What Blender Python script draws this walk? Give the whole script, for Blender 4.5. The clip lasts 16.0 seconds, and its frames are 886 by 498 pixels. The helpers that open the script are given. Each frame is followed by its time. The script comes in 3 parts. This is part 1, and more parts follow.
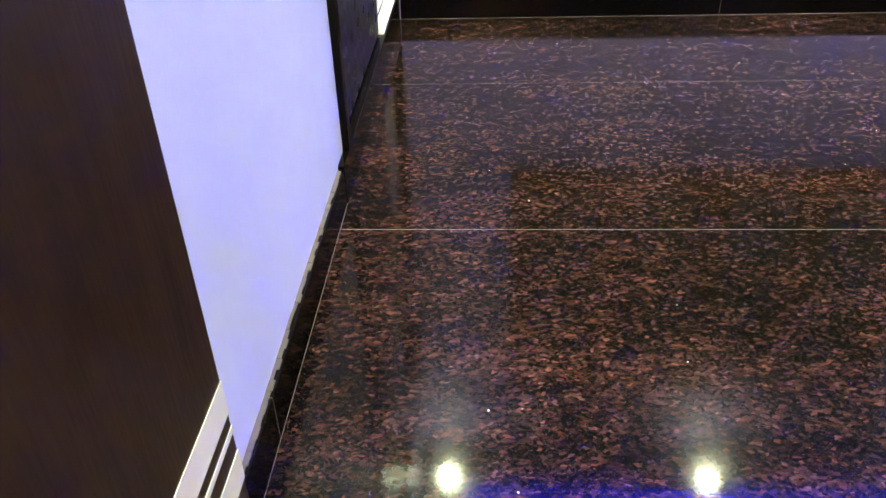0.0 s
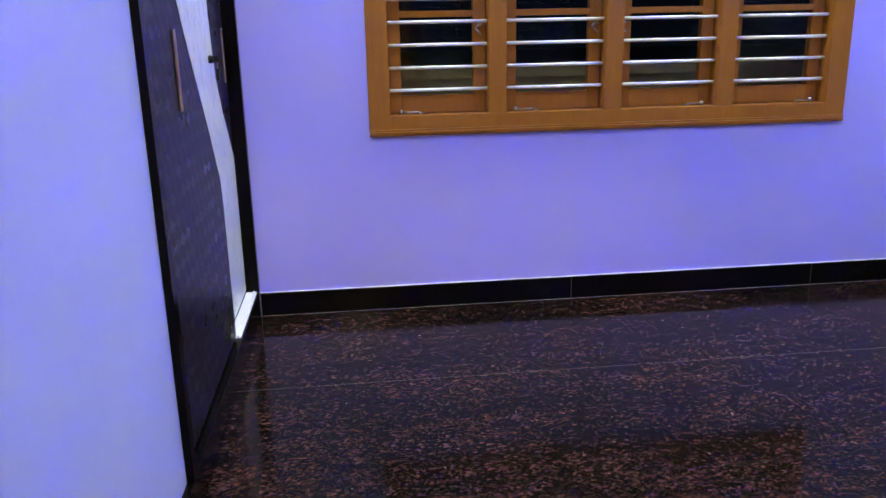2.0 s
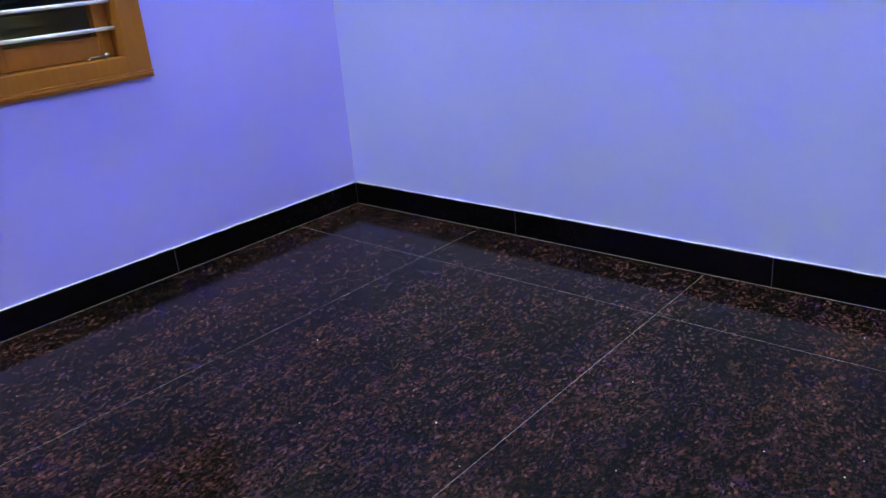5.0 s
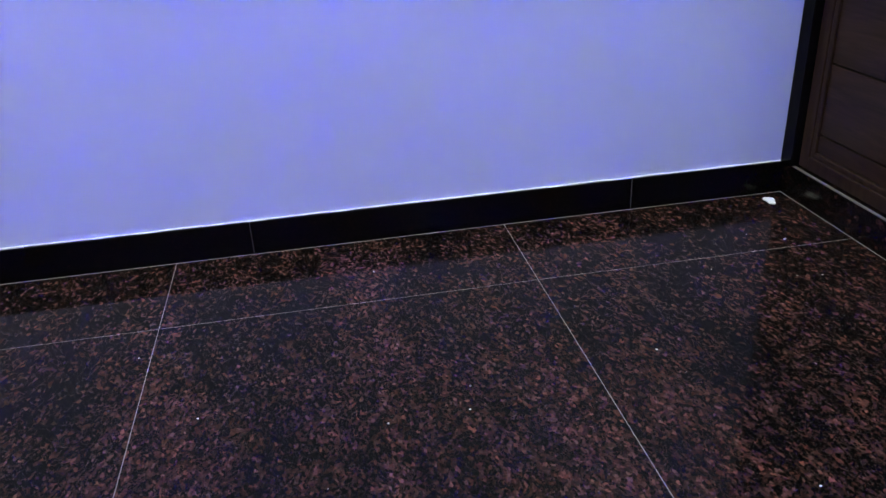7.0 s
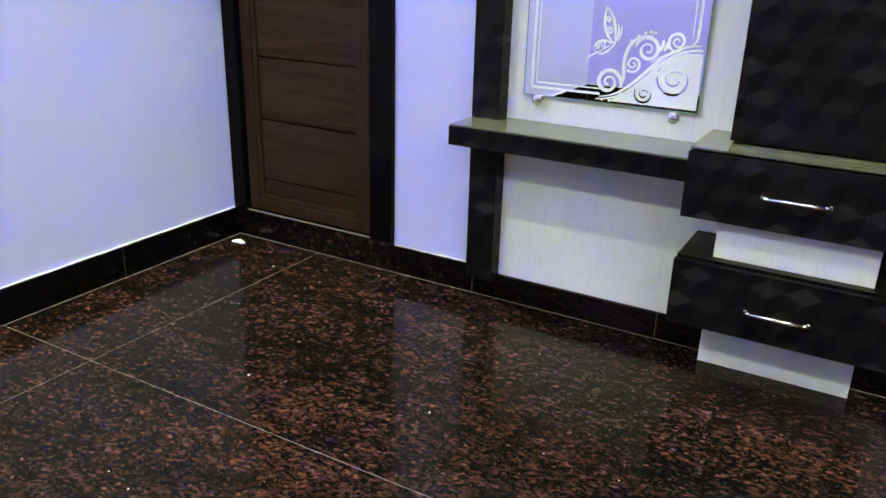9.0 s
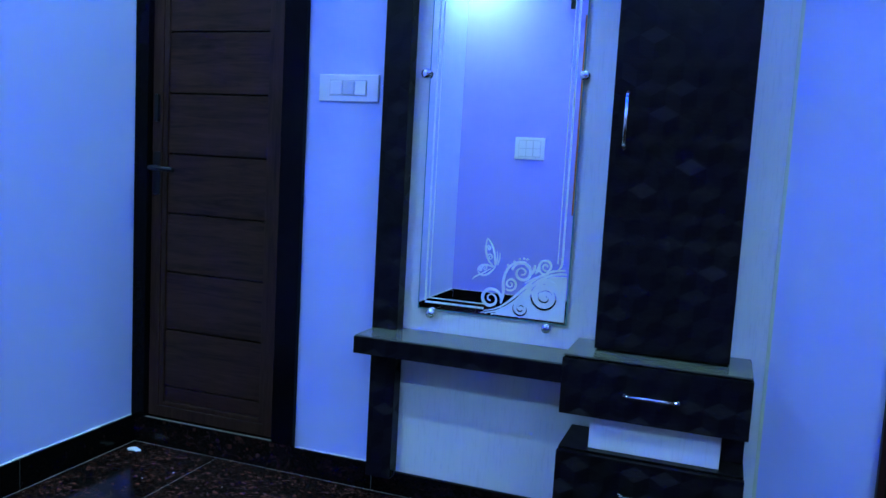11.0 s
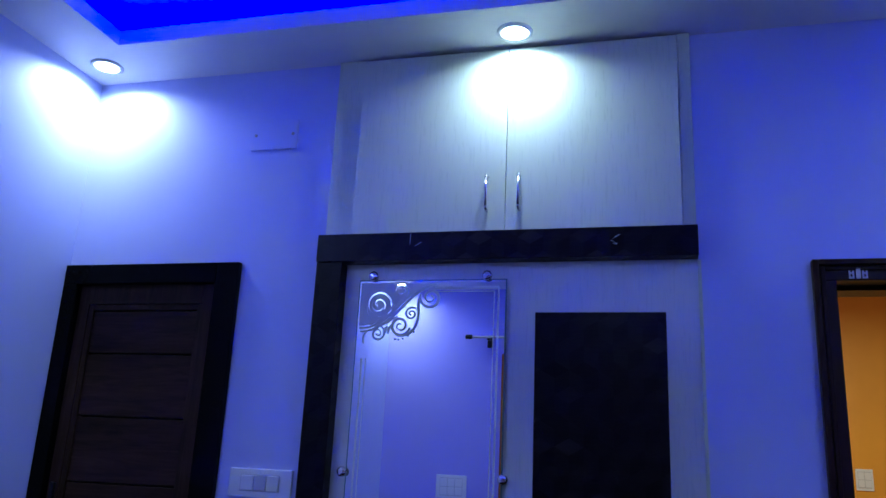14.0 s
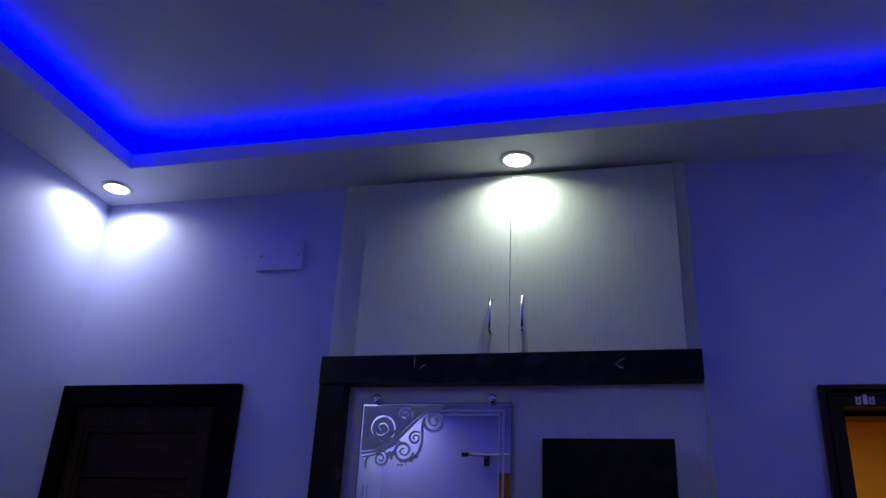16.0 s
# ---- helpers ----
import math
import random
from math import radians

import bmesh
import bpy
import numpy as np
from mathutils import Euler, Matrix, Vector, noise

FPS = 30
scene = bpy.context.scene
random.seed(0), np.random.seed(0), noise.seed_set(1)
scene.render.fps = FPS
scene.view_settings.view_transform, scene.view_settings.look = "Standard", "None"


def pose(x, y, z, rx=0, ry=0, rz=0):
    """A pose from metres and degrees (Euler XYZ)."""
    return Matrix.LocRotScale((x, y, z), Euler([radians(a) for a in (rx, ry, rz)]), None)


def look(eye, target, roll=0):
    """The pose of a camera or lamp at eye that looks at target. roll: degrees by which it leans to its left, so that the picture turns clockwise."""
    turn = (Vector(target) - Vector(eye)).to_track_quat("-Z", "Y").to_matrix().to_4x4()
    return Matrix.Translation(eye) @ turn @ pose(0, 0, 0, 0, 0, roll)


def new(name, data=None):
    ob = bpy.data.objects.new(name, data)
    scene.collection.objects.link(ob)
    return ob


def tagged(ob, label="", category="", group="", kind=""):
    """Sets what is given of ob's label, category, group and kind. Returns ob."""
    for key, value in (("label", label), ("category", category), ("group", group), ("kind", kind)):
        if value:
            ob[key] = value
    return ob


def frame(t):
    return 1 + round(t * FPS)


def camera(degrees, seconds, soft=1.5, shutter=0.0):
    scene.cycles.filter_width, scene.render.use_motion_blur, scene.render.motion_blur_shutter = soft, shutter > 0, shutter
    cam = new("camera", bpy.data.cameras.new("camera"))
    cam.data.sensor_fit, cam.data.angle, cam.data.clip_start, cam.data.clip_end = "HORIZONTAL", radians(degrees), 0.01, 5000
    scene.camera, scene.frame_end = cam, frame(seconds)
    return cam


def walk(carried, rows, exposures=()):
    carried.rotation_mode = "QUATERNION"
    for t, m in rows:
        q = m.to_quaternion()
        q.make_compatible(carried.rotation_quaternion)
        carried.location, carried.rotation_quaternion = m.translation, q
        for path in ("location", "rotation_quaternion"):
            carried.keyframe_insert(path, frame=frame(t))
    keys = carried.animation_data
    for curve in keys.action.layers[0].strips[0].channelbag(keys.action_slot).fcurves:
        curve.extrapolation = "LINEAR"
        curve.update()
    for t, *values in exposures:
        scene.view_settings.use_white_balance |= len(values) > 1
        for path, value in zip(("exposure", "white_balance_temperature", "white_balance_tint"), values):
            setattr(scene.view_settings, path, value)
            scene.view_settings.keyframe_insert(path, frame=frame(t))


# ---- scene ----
cam = camera(58.7, 16.0)
PATH = [
    (0, (0.385, 0.21, 1.12), (0.282, 1.869, 0.009), -1.9),
    (0.5, (0.397, 0.271, 1.146), (0.324, 2.034, 0.205), -1.3),
    (1, (0.424, 0.318, 1.182), (0.451, 2.117, 0.309), -0.6),
    (1.5, (0.426, 0.386, 1.213), (0.583, 2.266, 0.549), -1.0),
    (2, (0.453, 0.352, 1.221), (0.666, 2.267, 0.688), -1.2),
    (2.5, (0.465, 0.383, 1.215), (0.751, 2.299, 0.716), -0.9),
    (3, (0.607, 0.43, 1.208), (1.1, 2.303, 0.713), -1.4),
    (3.1, (0.626, 0.442, 1.208), (1.167, 2.302, 0.71), -1.6),
    (3.5, (0.734, 0.52, 1.251), (1.45, 2.305, 0.703), -2.9),
    (4, (0.888, 0.542, 1.283), (1.775, 2.231, 0.683), -4.8),
    (4.5, (0.908, 0.805, 1.184), (2.072, 2.297, 0.537), -5.5),
    (4.7, (0.995, 0.856, 1.171), (2.244, 2.265, 0.497), -5.3),
    (6.8, (1.377, 1.512, 1.067), (3.161, 1.377, 0.173), -2.9),
    (7, (1.413, 1.518, 1.045), (3.185, 1.237, 0.162), -3.0),
    (7.5, (1.512, 1.6, 0.998), (3.174, 0.855, 0.172), -3.5),
    (8, (1.57, 1.744, 0.994), (2.972, 0.564, 0.193), -2.5),
    (8.5, (1.551, 1.924, 1.012), (2.656, 0.454, 0.226), 0.1),
    (9, (1.547, 2.099, 1.035), (2.473, 0.474, 0.326), 1.6),
    (9.2, (1.54, 2.163, 1.04), (2.407, 0.481, 0.392), 1.9),
    (11.3, (1.560, 2.413, 1.187), (2.194, 0.527, 0.985), 3.2),
    (11.5, (1.577, 2.398, 1.241), (2.185, 0.504, 1.033), 3.0),
    (12, (1.56, 2.38, 1.281), (2.151, 0.473, 1.161), 2.6),
    (12.5, (1.577, 2.398, 1.321), (2.139, 0.48, 1.385), 2.5),
    (13, (1.576, 2.401, 1.375), (2.125, 0.498, 1.649), 2.6),
    (13.5, (1.565, 2.414, 1.414), (2.092, 0.531, 1.836), 2.8),
    (14, (1.553, 2.417, 1.452), (2.057, 0.555, 1.979), 2.8),
    (14.5, (1.55, 2.421, 1.492), (2.015, 0.584, 2.13), 2.7),
    (15, (1.536, 2.43, 1.516), (1.967, 0.624, 2.259), 2.6),
    (15.5, (1.539, 2.446, 1.529), (1.96, 0.663, 2.33), 2.7),
    (16, (1.592, 2.458, 1.486), (2.062, 0.68, 2.274), 2.9),
]
EXPOSURES = [(0, 2.38, 9800, -27), (0.5, 2.08, 9200, -27), (1.5, 1.57, 7100, -18), (3.0, 0.95, 6350, -10), (4.5, 1.15, 6350, -21), (7.0, 1.36, 6500, -12), (7.5, 1.58, 8900, -29), (9.0, 2.04, 11300, -32),
             (11.5, 0.49, 3140, -28), (12.5, 0.22, 3320, -24), (13.5, -0.32, 4180, -5), (14.5, -1.01, 4740, 6), (15.5, -1.57, 5450, 10), (16, -1.80, 5700, 10)]
walk(cam, [(t, look(eye, target, roll)) for t, eye, target, roll in PATH], EXPOSURES)

# ---- world and light ----
world = bpy.data.worlds.new("night")
scene.world = world
world.use_nodes = True
world.node_tree.nodes["Background"].inputs[0].default_value = (0.010, 0.014, 0.030, 1)
world.node_tree.nodes["Background"].inputs[1].default_value = 0.05

RX, RY, ZC = 3.646, 3.78, 2.845      # room width, length, height of the lowered ceiling border
WATT = 7.0
LAMPS = [(3.520, 0.140), (1.965, 0.118), (0.14, 0.140), (3.50, 1.92), (0.15, 1.92), (3.50, 3.54), (1.775, 3.54), (0.17, 3.53)]


# ---- node helpers ----
def material(name, base=(0.5, 0.5, 0.5), rough=0.5, metal=0.0):
    m = bpy.data.materials.new(name)
    m.use_nodes = True
    b = m.node_tree.nodes["Principled BSDF"]
    b.inputs["Base Color"].default_value = (*base, 1)
    b.inputs["Roughness"].default_value = rough
    b.inputs["Metallic"].default_value = metal
    return m


def node(m, kind, **values):
    n = m.node_tree.nodes.new(kind)
    for k, v in values.items():
        n.inputs[k.replace("_", " ")].default_value = v
    return n


def wire(m, a, b):
    m.node_tree.links.new(a, b)


def bsdf(m):
    return m.node_tree.nodes["Principled BSDF"]


def ramp(m, source, stops):
    r = m.node_tree.nodes.new("ShaderNodeValToRGB")
    e = r.color_ramp.elements
    while len(e) < len(stops):
        e.new(0.5)
    for i, (p, c) in enumerate(stops):
        e[i].position, e[i].color = p, (*c, 1)
    wire(m, source, r.inputs[0])
    return r.outputs[0]


def place(m, scale=(1, 1, 1), turn=(0, 0, 0)):
    c = m.node_tree.nodes.new("ShaderNodeNewGeometry")
    p = m.node_tree.nodes.new("ShaderNodeMapping")
    p.inputs["Scale"].default_value = scale
    p.inputs["Rotation"].default_value = turn
    wire(m, c.outputs["Position"], p.inputs["Vector"])
    return p.outputs[0]


def noise_of(m, at, scale, detail=4.0, rough=0.55, distort=0.0):
    n = node(m, "ShaderNodeTexNoise", Scale=scale, Detail=detail, Roughness=rough, Distortion=distort)
    wire(m, at, n.inputs["Vector"])
    return n.outputs["Fac"]


def mix(m, fac, a, b, mode="MIX"):
    n = m.node_tree.nodes.new("ShaderNodeMix")
    n.data_type, n.blend_type = "RGBA", mode
    for slot, v in ((0, fac), (6, a), (7, b)):
        if hasattr(v, "is_linked"):
            wire(m, v, n.inputs[slot])
        else:
            n.inputs[slot].default_value = v if slot == 0 else (*v, 1)
    return n.outputs[2]


def bump(m, height, strength, distance):
    n = node(m, "ShaderNodeBump", Strength=strength, Distance=distance)
    wire(m, height, n.inputs["Height"])
    wire(m, n.outputs[0], bsdf(m).inputs["Normal"])


def paint(name, base, dull):
    """Roller-painted plaster: broad unevenness, fine grain, slight sheen."""
    m = material(name, base, 0.42)
    at = place(m)
    broad = noise_of(m, at, 1.3, 5, 0.6)
    wire(m, mix(m, ramp(m, broad, [(0.35, (0, 0, 0)), (0.7, (1, 1, 1))]), base, dull), bsdf(m).inputs["Base Color"])
    streak = noise_of(m, place(m, (1.5, 1.5, 0.35)), 4, 6, 0.6)
    wire(m, ramp(m, streak, [(0.3, (0.36,) * 3), (0.7, (0.55,) * 3)]), bsdf(m).inputs["Roughness"])
    bump(m, noise_of(m, at, 160, 3, 0.6), 0.12, 0.002)
    return m


def granite(name, gloss=0.06, red=1.0, shine=0.35, grain=1.0):
    """Polished tan-brown granite: near-black ground, ragged rust flakes of two sizes in loose drifts, small grey crystals."""
    m = material(name, (0.02, 0.016, 0.014), gloss)

    def calc(op, a, b, c=None):
        n = m.node_tree.nodes.new("ShaderNodeMath")
        n.operation = op
        for i, v in enumerate((a, b, c)):
            if v is None:
                continue
            if hasattr(v, "is_linked"):
                wire(m, v, n.inputs[i])
            else:
                n.inputs[i].default_value = v
        return n.outputs[0]

    def warped(at, scale, amount, detail):
        n = node(m, "ShaderNodeTexNoise", Scale=scale, Detail=detail, Roughness=0.6)
        wire(m, at, n.inputs["Vector"])
        w = m.node_tree.nodes.new("ShaderNodeVectorMath")
        w.operation = "MULTIPLY_ADD"
        wire(m, n.outputs["Color"], w.inputs[0])
        w.inputs[1].default_value = (amount,) * 3
        wire(m, at, w.inputs[2])
        return w.outputs[0]

    def flakes(scale, weight):
        """How far each cell is a rust flake: its own chance, the drift it lies in and the grain inside it."""
        v = node(m, "ShaderNodeTexVoronoi", Scale=scale * grain, Randomness=1.0)
        wire(m, ragged, v.inputs["Vector"])
        split = m.node_tree.nodes.new("ShaderNodeSeparateColor")
        wire(m, v.outputs["Color"], split.inputs[0])
        score = calc("MULTIPLY_ADD", split.outputs[0], weight, calc("MULTIPLY_ADD", cluster, 2.0, calc("MULTIPLY", drift, 1.5)))
        return calc("DIVIDE", score, 3.5 + weight), split

    ragged = warped(warped(place(m, (1.0, 1.45, 1.25)), 11.0, 0.035, 2), 190.0 * grain, 0.011, 3)
    cluster = noise_of(m, ragged, 17, 4, 0.65)
    drift = noise_of(m, place(m, (0.6, 1.7, 1)), 2.3, 3, 0.6)
    large, cell = flakes(98.0, 1.6)
    small, _ = flakes(210.0, 1.5)
    deep = (0.0025, 0.0024, 0.003)
    rust = [(0.50, (0, 0, 0)), (0.55, (0.16,) * 3), (0.62, (0.45,) * 3), (0.73, (1, 1, 1))]
    amount = mix(m, 1.0, ramp(m, large, rust), ramp(m, small, [(0.53, (0, 0, 0)), (0.59, (0.16,) * 3), (0.71, (0.55,) * 3)]), "LIGHTEN")
    amount = mix(m, 1.0, amount, ramp(m, cell.outputs[1], [(0.0, (0.22,) * 3), (0.6, (0.55,) * 3), (1.0, (1.25,) * 3)]), "MULTIPLY")
    mottle = noise_of(m, place(m), 260 * grain, 3, 0.65)
    amount = mix(m, 1.0, amount, ramp(m, mottle, [(0.34, (0.35,) * 3), (0.60, (1, 1, 1))]), "MULTIPLY")
    hue = mix(m, cell.outputs[2], (0.205 * red, 0.070 * red, 0.054 * red), (0.175 * red, 0.092 * red, 0.082 * red))
    tone = mix(m, amount, deep, hue)
    crystal = noise_of(m, ragged, 330 * grain, 2, 0.5)
    wire(m, mix(m, ramp(m, crystal, [(0.64, (0, 0, 0)), (0.72, (0.8,) * 3)]), tone, (0.004 + 0.075 * red, 0.004 + 0.070 * red, 0.004 + 0.075 * red)), bsdf(m).inputs["Base Color"])
    wear = noise_of(m, place(m), 1.6, 6, 0.65)
    wire(m, ramp(m, wear, [(0.35, (gloss * 0.6,) * 3), (0.75, (gloss * 2.4,) * 3)]), bsdf(m).inputs["Roughness"])
    bsdf(m).inputs["Specular IOR Level"].default_value = shine
    return m


def wood(name, dark, light, rough=0.35, turn=(0, 0, 0), stretch=(14, 14, 1.2), shine=0.5):
    m = material(name, dark, rough)
    bsdf(m).inputs["Specular IOR Level"].default_value = shine
    at = place(m, stretch, turn)
    g = noise_of(m, at, 2.2, 7, 0.62, 1.2)
    fine = noise_of(m, place(m, tuple(s * 4 for s in stretch), turn), 3, 4, 0.6)
    c = ramp(m, g, [(0.3, dark), (0.52, tuple((a + b) / 2 for a, b in zip(dark, light))), (0.72, light)])
    wire(m, mix(m, 0.22, c, ramp(m, fine, [(0.35, dark), (0.65, light)])), bsdf(m).inputs["Base Color"])
    wire(m, ramp(m, fine, [(0.3, (rough * 0.8,) * 3), (0.7, (rough * 1.25,) * 3)]), bsdf(m).inputs["Roughness"])
    bump(m, fine, 0.1, 0.001)
    return m


def laminate(name, base, tone, cell, rough):
    """Printed laminate: tumbling blocks, each with a lighter, glossier lozenge on top and two dark sides."""
    m = material(name, base, rough)

    def calc(op, *values):
        n = m.node_tree.nodes.new("ShaderNodeMath")
        n.operation = op
        for i, v in enumerate(values):
            if hasattr(v, "is_linked"):
                wire(m, v, n.inputs[i])
            else:
                n.inputs[i].default_value = v
        return n.outputs[0]

    def vec(op, *values):
        n = m.node_tree.nodes.new("ShaderNodeVectorMath")
        n.operation = op
        for i, v in enumerate(values):
            if hasattr(v, "is_linked"):
                wire(m, v, n.inputs[i])
            else:
                n.inputs[i].default_value = v
        return n.outputs["Value"] if op == "LENGTH" else n.outputs["Vector"]

    g = m.node_tree.nodes.new("ShaderNodeNewGeometry")
    s = m.node_tree.nodes.new("ShaderNodeSeparateXYZ")
    wire(m, g.outputs["Position"], s.inputs[0])
    uv = m.node_tree.nodes.new("ShaderNodeCombineXYZ")
    wire(m, calc("DIVIDE", calc("ADD", s.outputs[0], s.outputs[1]), cell), uv.inputs[0])
    wire(m, calc("DIVIDE", s.outputs[2], cell), uv.inputs[1])
    h = (0.5, 0.866025, 0.5)
    low = tuple(-c for c in h)
    first = vec("WRAP", uv.outputs[0], h, low)
    second = vec("WRAP", vec("ADD", uv.outputs[0], (0.5, 0.866025, 0.0)), h, low)
    near = calc("LESS_THAN", vec("LENGTH", first), vec("LENGTH", second))
    local = m.node_tree.nodes.new("ShaderNodeMix")
    local.data_type = "VECTOR"
    wire(m, near, local.inputs[0])
    wire(m, second, local.inputs[4])
    wire(m, first, local.inputs[5])
    at = m.node_tree.nodes.new("ShaderNodeSeparateXYZ")
    wire(m, local.outputs[1], at.inputs[0])
    top = calc("GREATER_THAN", at.outputs[1], calc("MULTIPLY", calc("ABSOLUTE", at.outputs[0]), 0.57735))
    side = calc("GREATER_THAN", at.outputs[0], 0.0)
    w = m.node_tree.nodes.new("ShaderNodeTexWhiteNoise")
    wire(m, vec("SNAP", vec("ADD", vec("SUBTRACT", uv.outputs[0], local.outputs[1]), (0.1, 0.1, 0.1)), (0.25, 0.25, 0.25)), w.inputs["Vector"])
    shade = calc("ADD", calc("MULTIPLY", top, calc("MULTIPLY_ADD", calc("POWER", w.outputs[0], 2.0), 0.85, 0.15)), calc("MULTIPLY", calc("SUBTRACT", 1.0, top), calc("MULTIPLY", side, 0.14)))
    grain = noise_of(m, place(m, (6, 6, 60)), 4, 4, 0.6)
    wire(m, mix(m, 0.14, mix(m, shade, base, tone), ramp(m, grain, [(0.3, base), (0.7, tone)])), bsdf(m).inputs["Base Color"])
    wire(m, ramp(m, shade, [(0.0, (rough,) * 3), (1.0, (rough * 0.62,) * 3)]), bsdf(m).inputs["Roughness"])
    bsdf(m).inputs["Specular IOR Level"].default_value = 0.11
    return m


def glow(name, colour, strength):
    m = material(name, colour, 0.5)
    bsdf(m).inputs["Emission Color"].default_value = (*colour, 1)
    bsdf(m).inputs["Emission Strength"].default_value = strength
    return m


PALE = paint("pale_lavender_paint", (0.545, 0.565, 0.865), (0.505, 0.53, 0.84))
DEEP = paint("violet_paint", (0.395, 0.36, 0.80), (0.36, 0.33, 0.775))
WHITE = paint("ceiling_white", (0.76, 0.76, 0.79), (0.73, 0.73, 0.77))
GOLD = paint("ochre_paint", (0.80, 0.39, 0.006), (0.72, 0.335, 0.004))
CREAM = paint("parapet_plaster", (0.24, 0.19, 0.085), (0.20, 0.16, 0.07))
FLOOR = granite("floor_granite", 0.085, 0.82, 0.105)
SILL = granite("sill_granite", 0.12, 0.42, 0.30, 0.7)
SKIRT = granite("skirting_granite", 0.10, 0.06, 0.08)
RUSTSKIRT = granite("rust_mottled_skirting", 0.12, 0.18, 0.10)
FRAME = granite("frame_granite", 0.14, 0.03, 0.07)
GROUT = material("pale_joint_filler", (0.22, 0.20, 0.20), 0.8)
DUST = material("grey_cement_dust", (0.11, 0.095, 0.085), 0.85)
FILLER = material("dark_joint_filler", (0.06, 0.055, 0.055), 0.7)
PUTTY = material("white_putty", (0.78, 0.78, 0.80), 0.8)
DOORWOOD = wood("walnut_door_laminate", (0.009, 0.005, 0.0036), (0.052, 0.028, 0.018), 0.36, stretch=(1.2, 14, 14), shine=0.12)
DOORSTILE = wood("walnut_stile_laminate", (0.011, 0.0062, 0.0042), (0.050, 0.028, 0.018), 0.36, shine=0.12)
LEAFWOOD = wood("dark_brown_veneer", (0.008, 0.004, 0.0034), (0.028, 0.014, 0.011), 0.42, turn=(0.5, 0, 0), shine=0.25)
ENTRYWOOD = wood("polished_brown_frame", (0.010, 0.005, 0.0035), (0.030, 0.015, 0.009), 0.34, shine=0.12)
WINWOOD = wood("honey_brown_window_paint", (0.26, 0.098, 0.013), (0.335, 0.132, 0.020), 0.40, shine=0.15)
DARKLAM = laminate("dark_lozenge_laminate", (0.0018, 0.0016, 0.0021), (0.027, 0.025, 0.027), 0.082, 0.30)
WARDLAM = laminate("aubergine_laminate", (0.013, 0.011, 0.028), (0.028, 0.024, 0.052), 0.07, 0.36)
WHITELAM = wood("white_streaked_laminate", (0.74, 0.77, 0.735), (0.79, 0.815, 0.775), 0.30)
PALELAM = wood("pale_cabinet_laminate", (0.64, 0.70, 0.51), (0.68, 0.735, 0.54), 0.30)
SHELFTOP = wood("grey_brown_shelf_laminate", (0.075, 0.080, 0.064), (0.115, 0.120, 0.098), 0.16, stretch=(2, 9, 9))
INLAY = material("pale_inlay", (0.62, 0.62, 0.58), 0.4)
CHROME = material("chrome", (0.72, 0.72, 0.75), 0.16, 1.0)
BRASS = material("brushed_brass", (0.66, 0.63, 0.54), 0.30, 1.0)
STEEL = material("dull_steel", (0.42, 0.40, 0.37), 0.35, 1.0)
BLACKMETAL = material("black_metal", (0.015, 0.015, 0.016), 0.35, 0.6)
MIRROR = material("silvered_mirror", (0.93, 0.95, 0.95), 0.008, 1.0)
FROST = material("frosted_etching", (0.80, 0.84, 0.84), 0.55)
GLASSEDGE = material("glass_edge", (0.20, 0.32, 0.32), 0.15)
PLASTIC = material("white_switch_plastic", (0.78, 0.80, 0.80), 0.28)
PLASTICGREY = material("grey_switch_plastic", (0.55, 0.57, 0.58), 0.3)
BARPAINT = material("white_enamel", (0.86, 0.86, 0.85), 0.35)
GREEN = material("green_sticker", (0.05, 0.55, 0.10), 0.5)
DARKGAP = material("shadow_gap_board", (0.02, 0.02, 0.02), 0.8)
TILE = paint("beige_hall_tile", (0.55, 0.47, 0.36), (0.50, 0.42, 0.31))
TILE.node_tree.nodes["Principled BSDF"].inputs["Roughness"].default_value = 0.2
LAMPFACE = glow("lamp_diffuser", (1.0, 1.0, 0.97), 22.0)
LED = glow("blue_led", (0.0, 0.0006, 1.0), 52.0)
GLASS = material("window_glass", (1, 1, 1), 0.0)
bsdf(GLASS).inputs["Transmission Weight"].default_value = 1.0
bsdf(GLASS).inputs["IOR"].default_value = 1.14


# ---- mesh helpers ----
def box(bm, x0, x1, y0, y1, z0, z1, bevel=0.0):
    v = [bm.verts.new((x, y, z)) for x in (x0, x1) for y in (y0, y1) for z in (z0, z1)]
    faces = [bm.faces.new([v[i] for i in q]) for q in ((0, 1, 3, 2), (4, 6, 7, 5), (0, 4, 5, 1), (2, 3, 7, 6), (0, 2, 6, 4), (1, 5, 7, 3))]
    if bevel:
        edges = list({e for f in faces for e in f.edges})
        bmesh.ops.bevel(bm, geom=edges, offset=bevel, segments=2, affect="EDGES", profile=0.6)


def boxes(*rows, bevel=0.0):
    bm = bmesh.new()
    for r in rows:
        box(bm, *r, bevel=bevel)
    return bm


def tube(bm, a, b, r, sides=14, r2=None):
    a, b = Vector(a), Vector(b)
    d = b - a
    m = Matrix.Translation((a + b) / 2) @ d.to_track_quat("Z", "Y").to_matrix().to_4x4()
    bmesh.ops.create_cone(bm, cap_ends=True, segments=sides, radius1=r, radius2=r if r2 is None else r2, depth=d.length, matrix=m)


def tubes(*rows, sides=14):
    bm = bmesh.new()
    for r in rows:
        tube(bm, *r, sides=sides)
    return bm


def spin(bm, profile, axis_at, direction, sides=28):
    """A turned shape: profile rows of (radius, height along direction)."""
    m = Matrix.Translation(axis_at) @ Vector(direction).to_track_quat("Z", "Y").to_matrix().to_4x4()
    rings = []
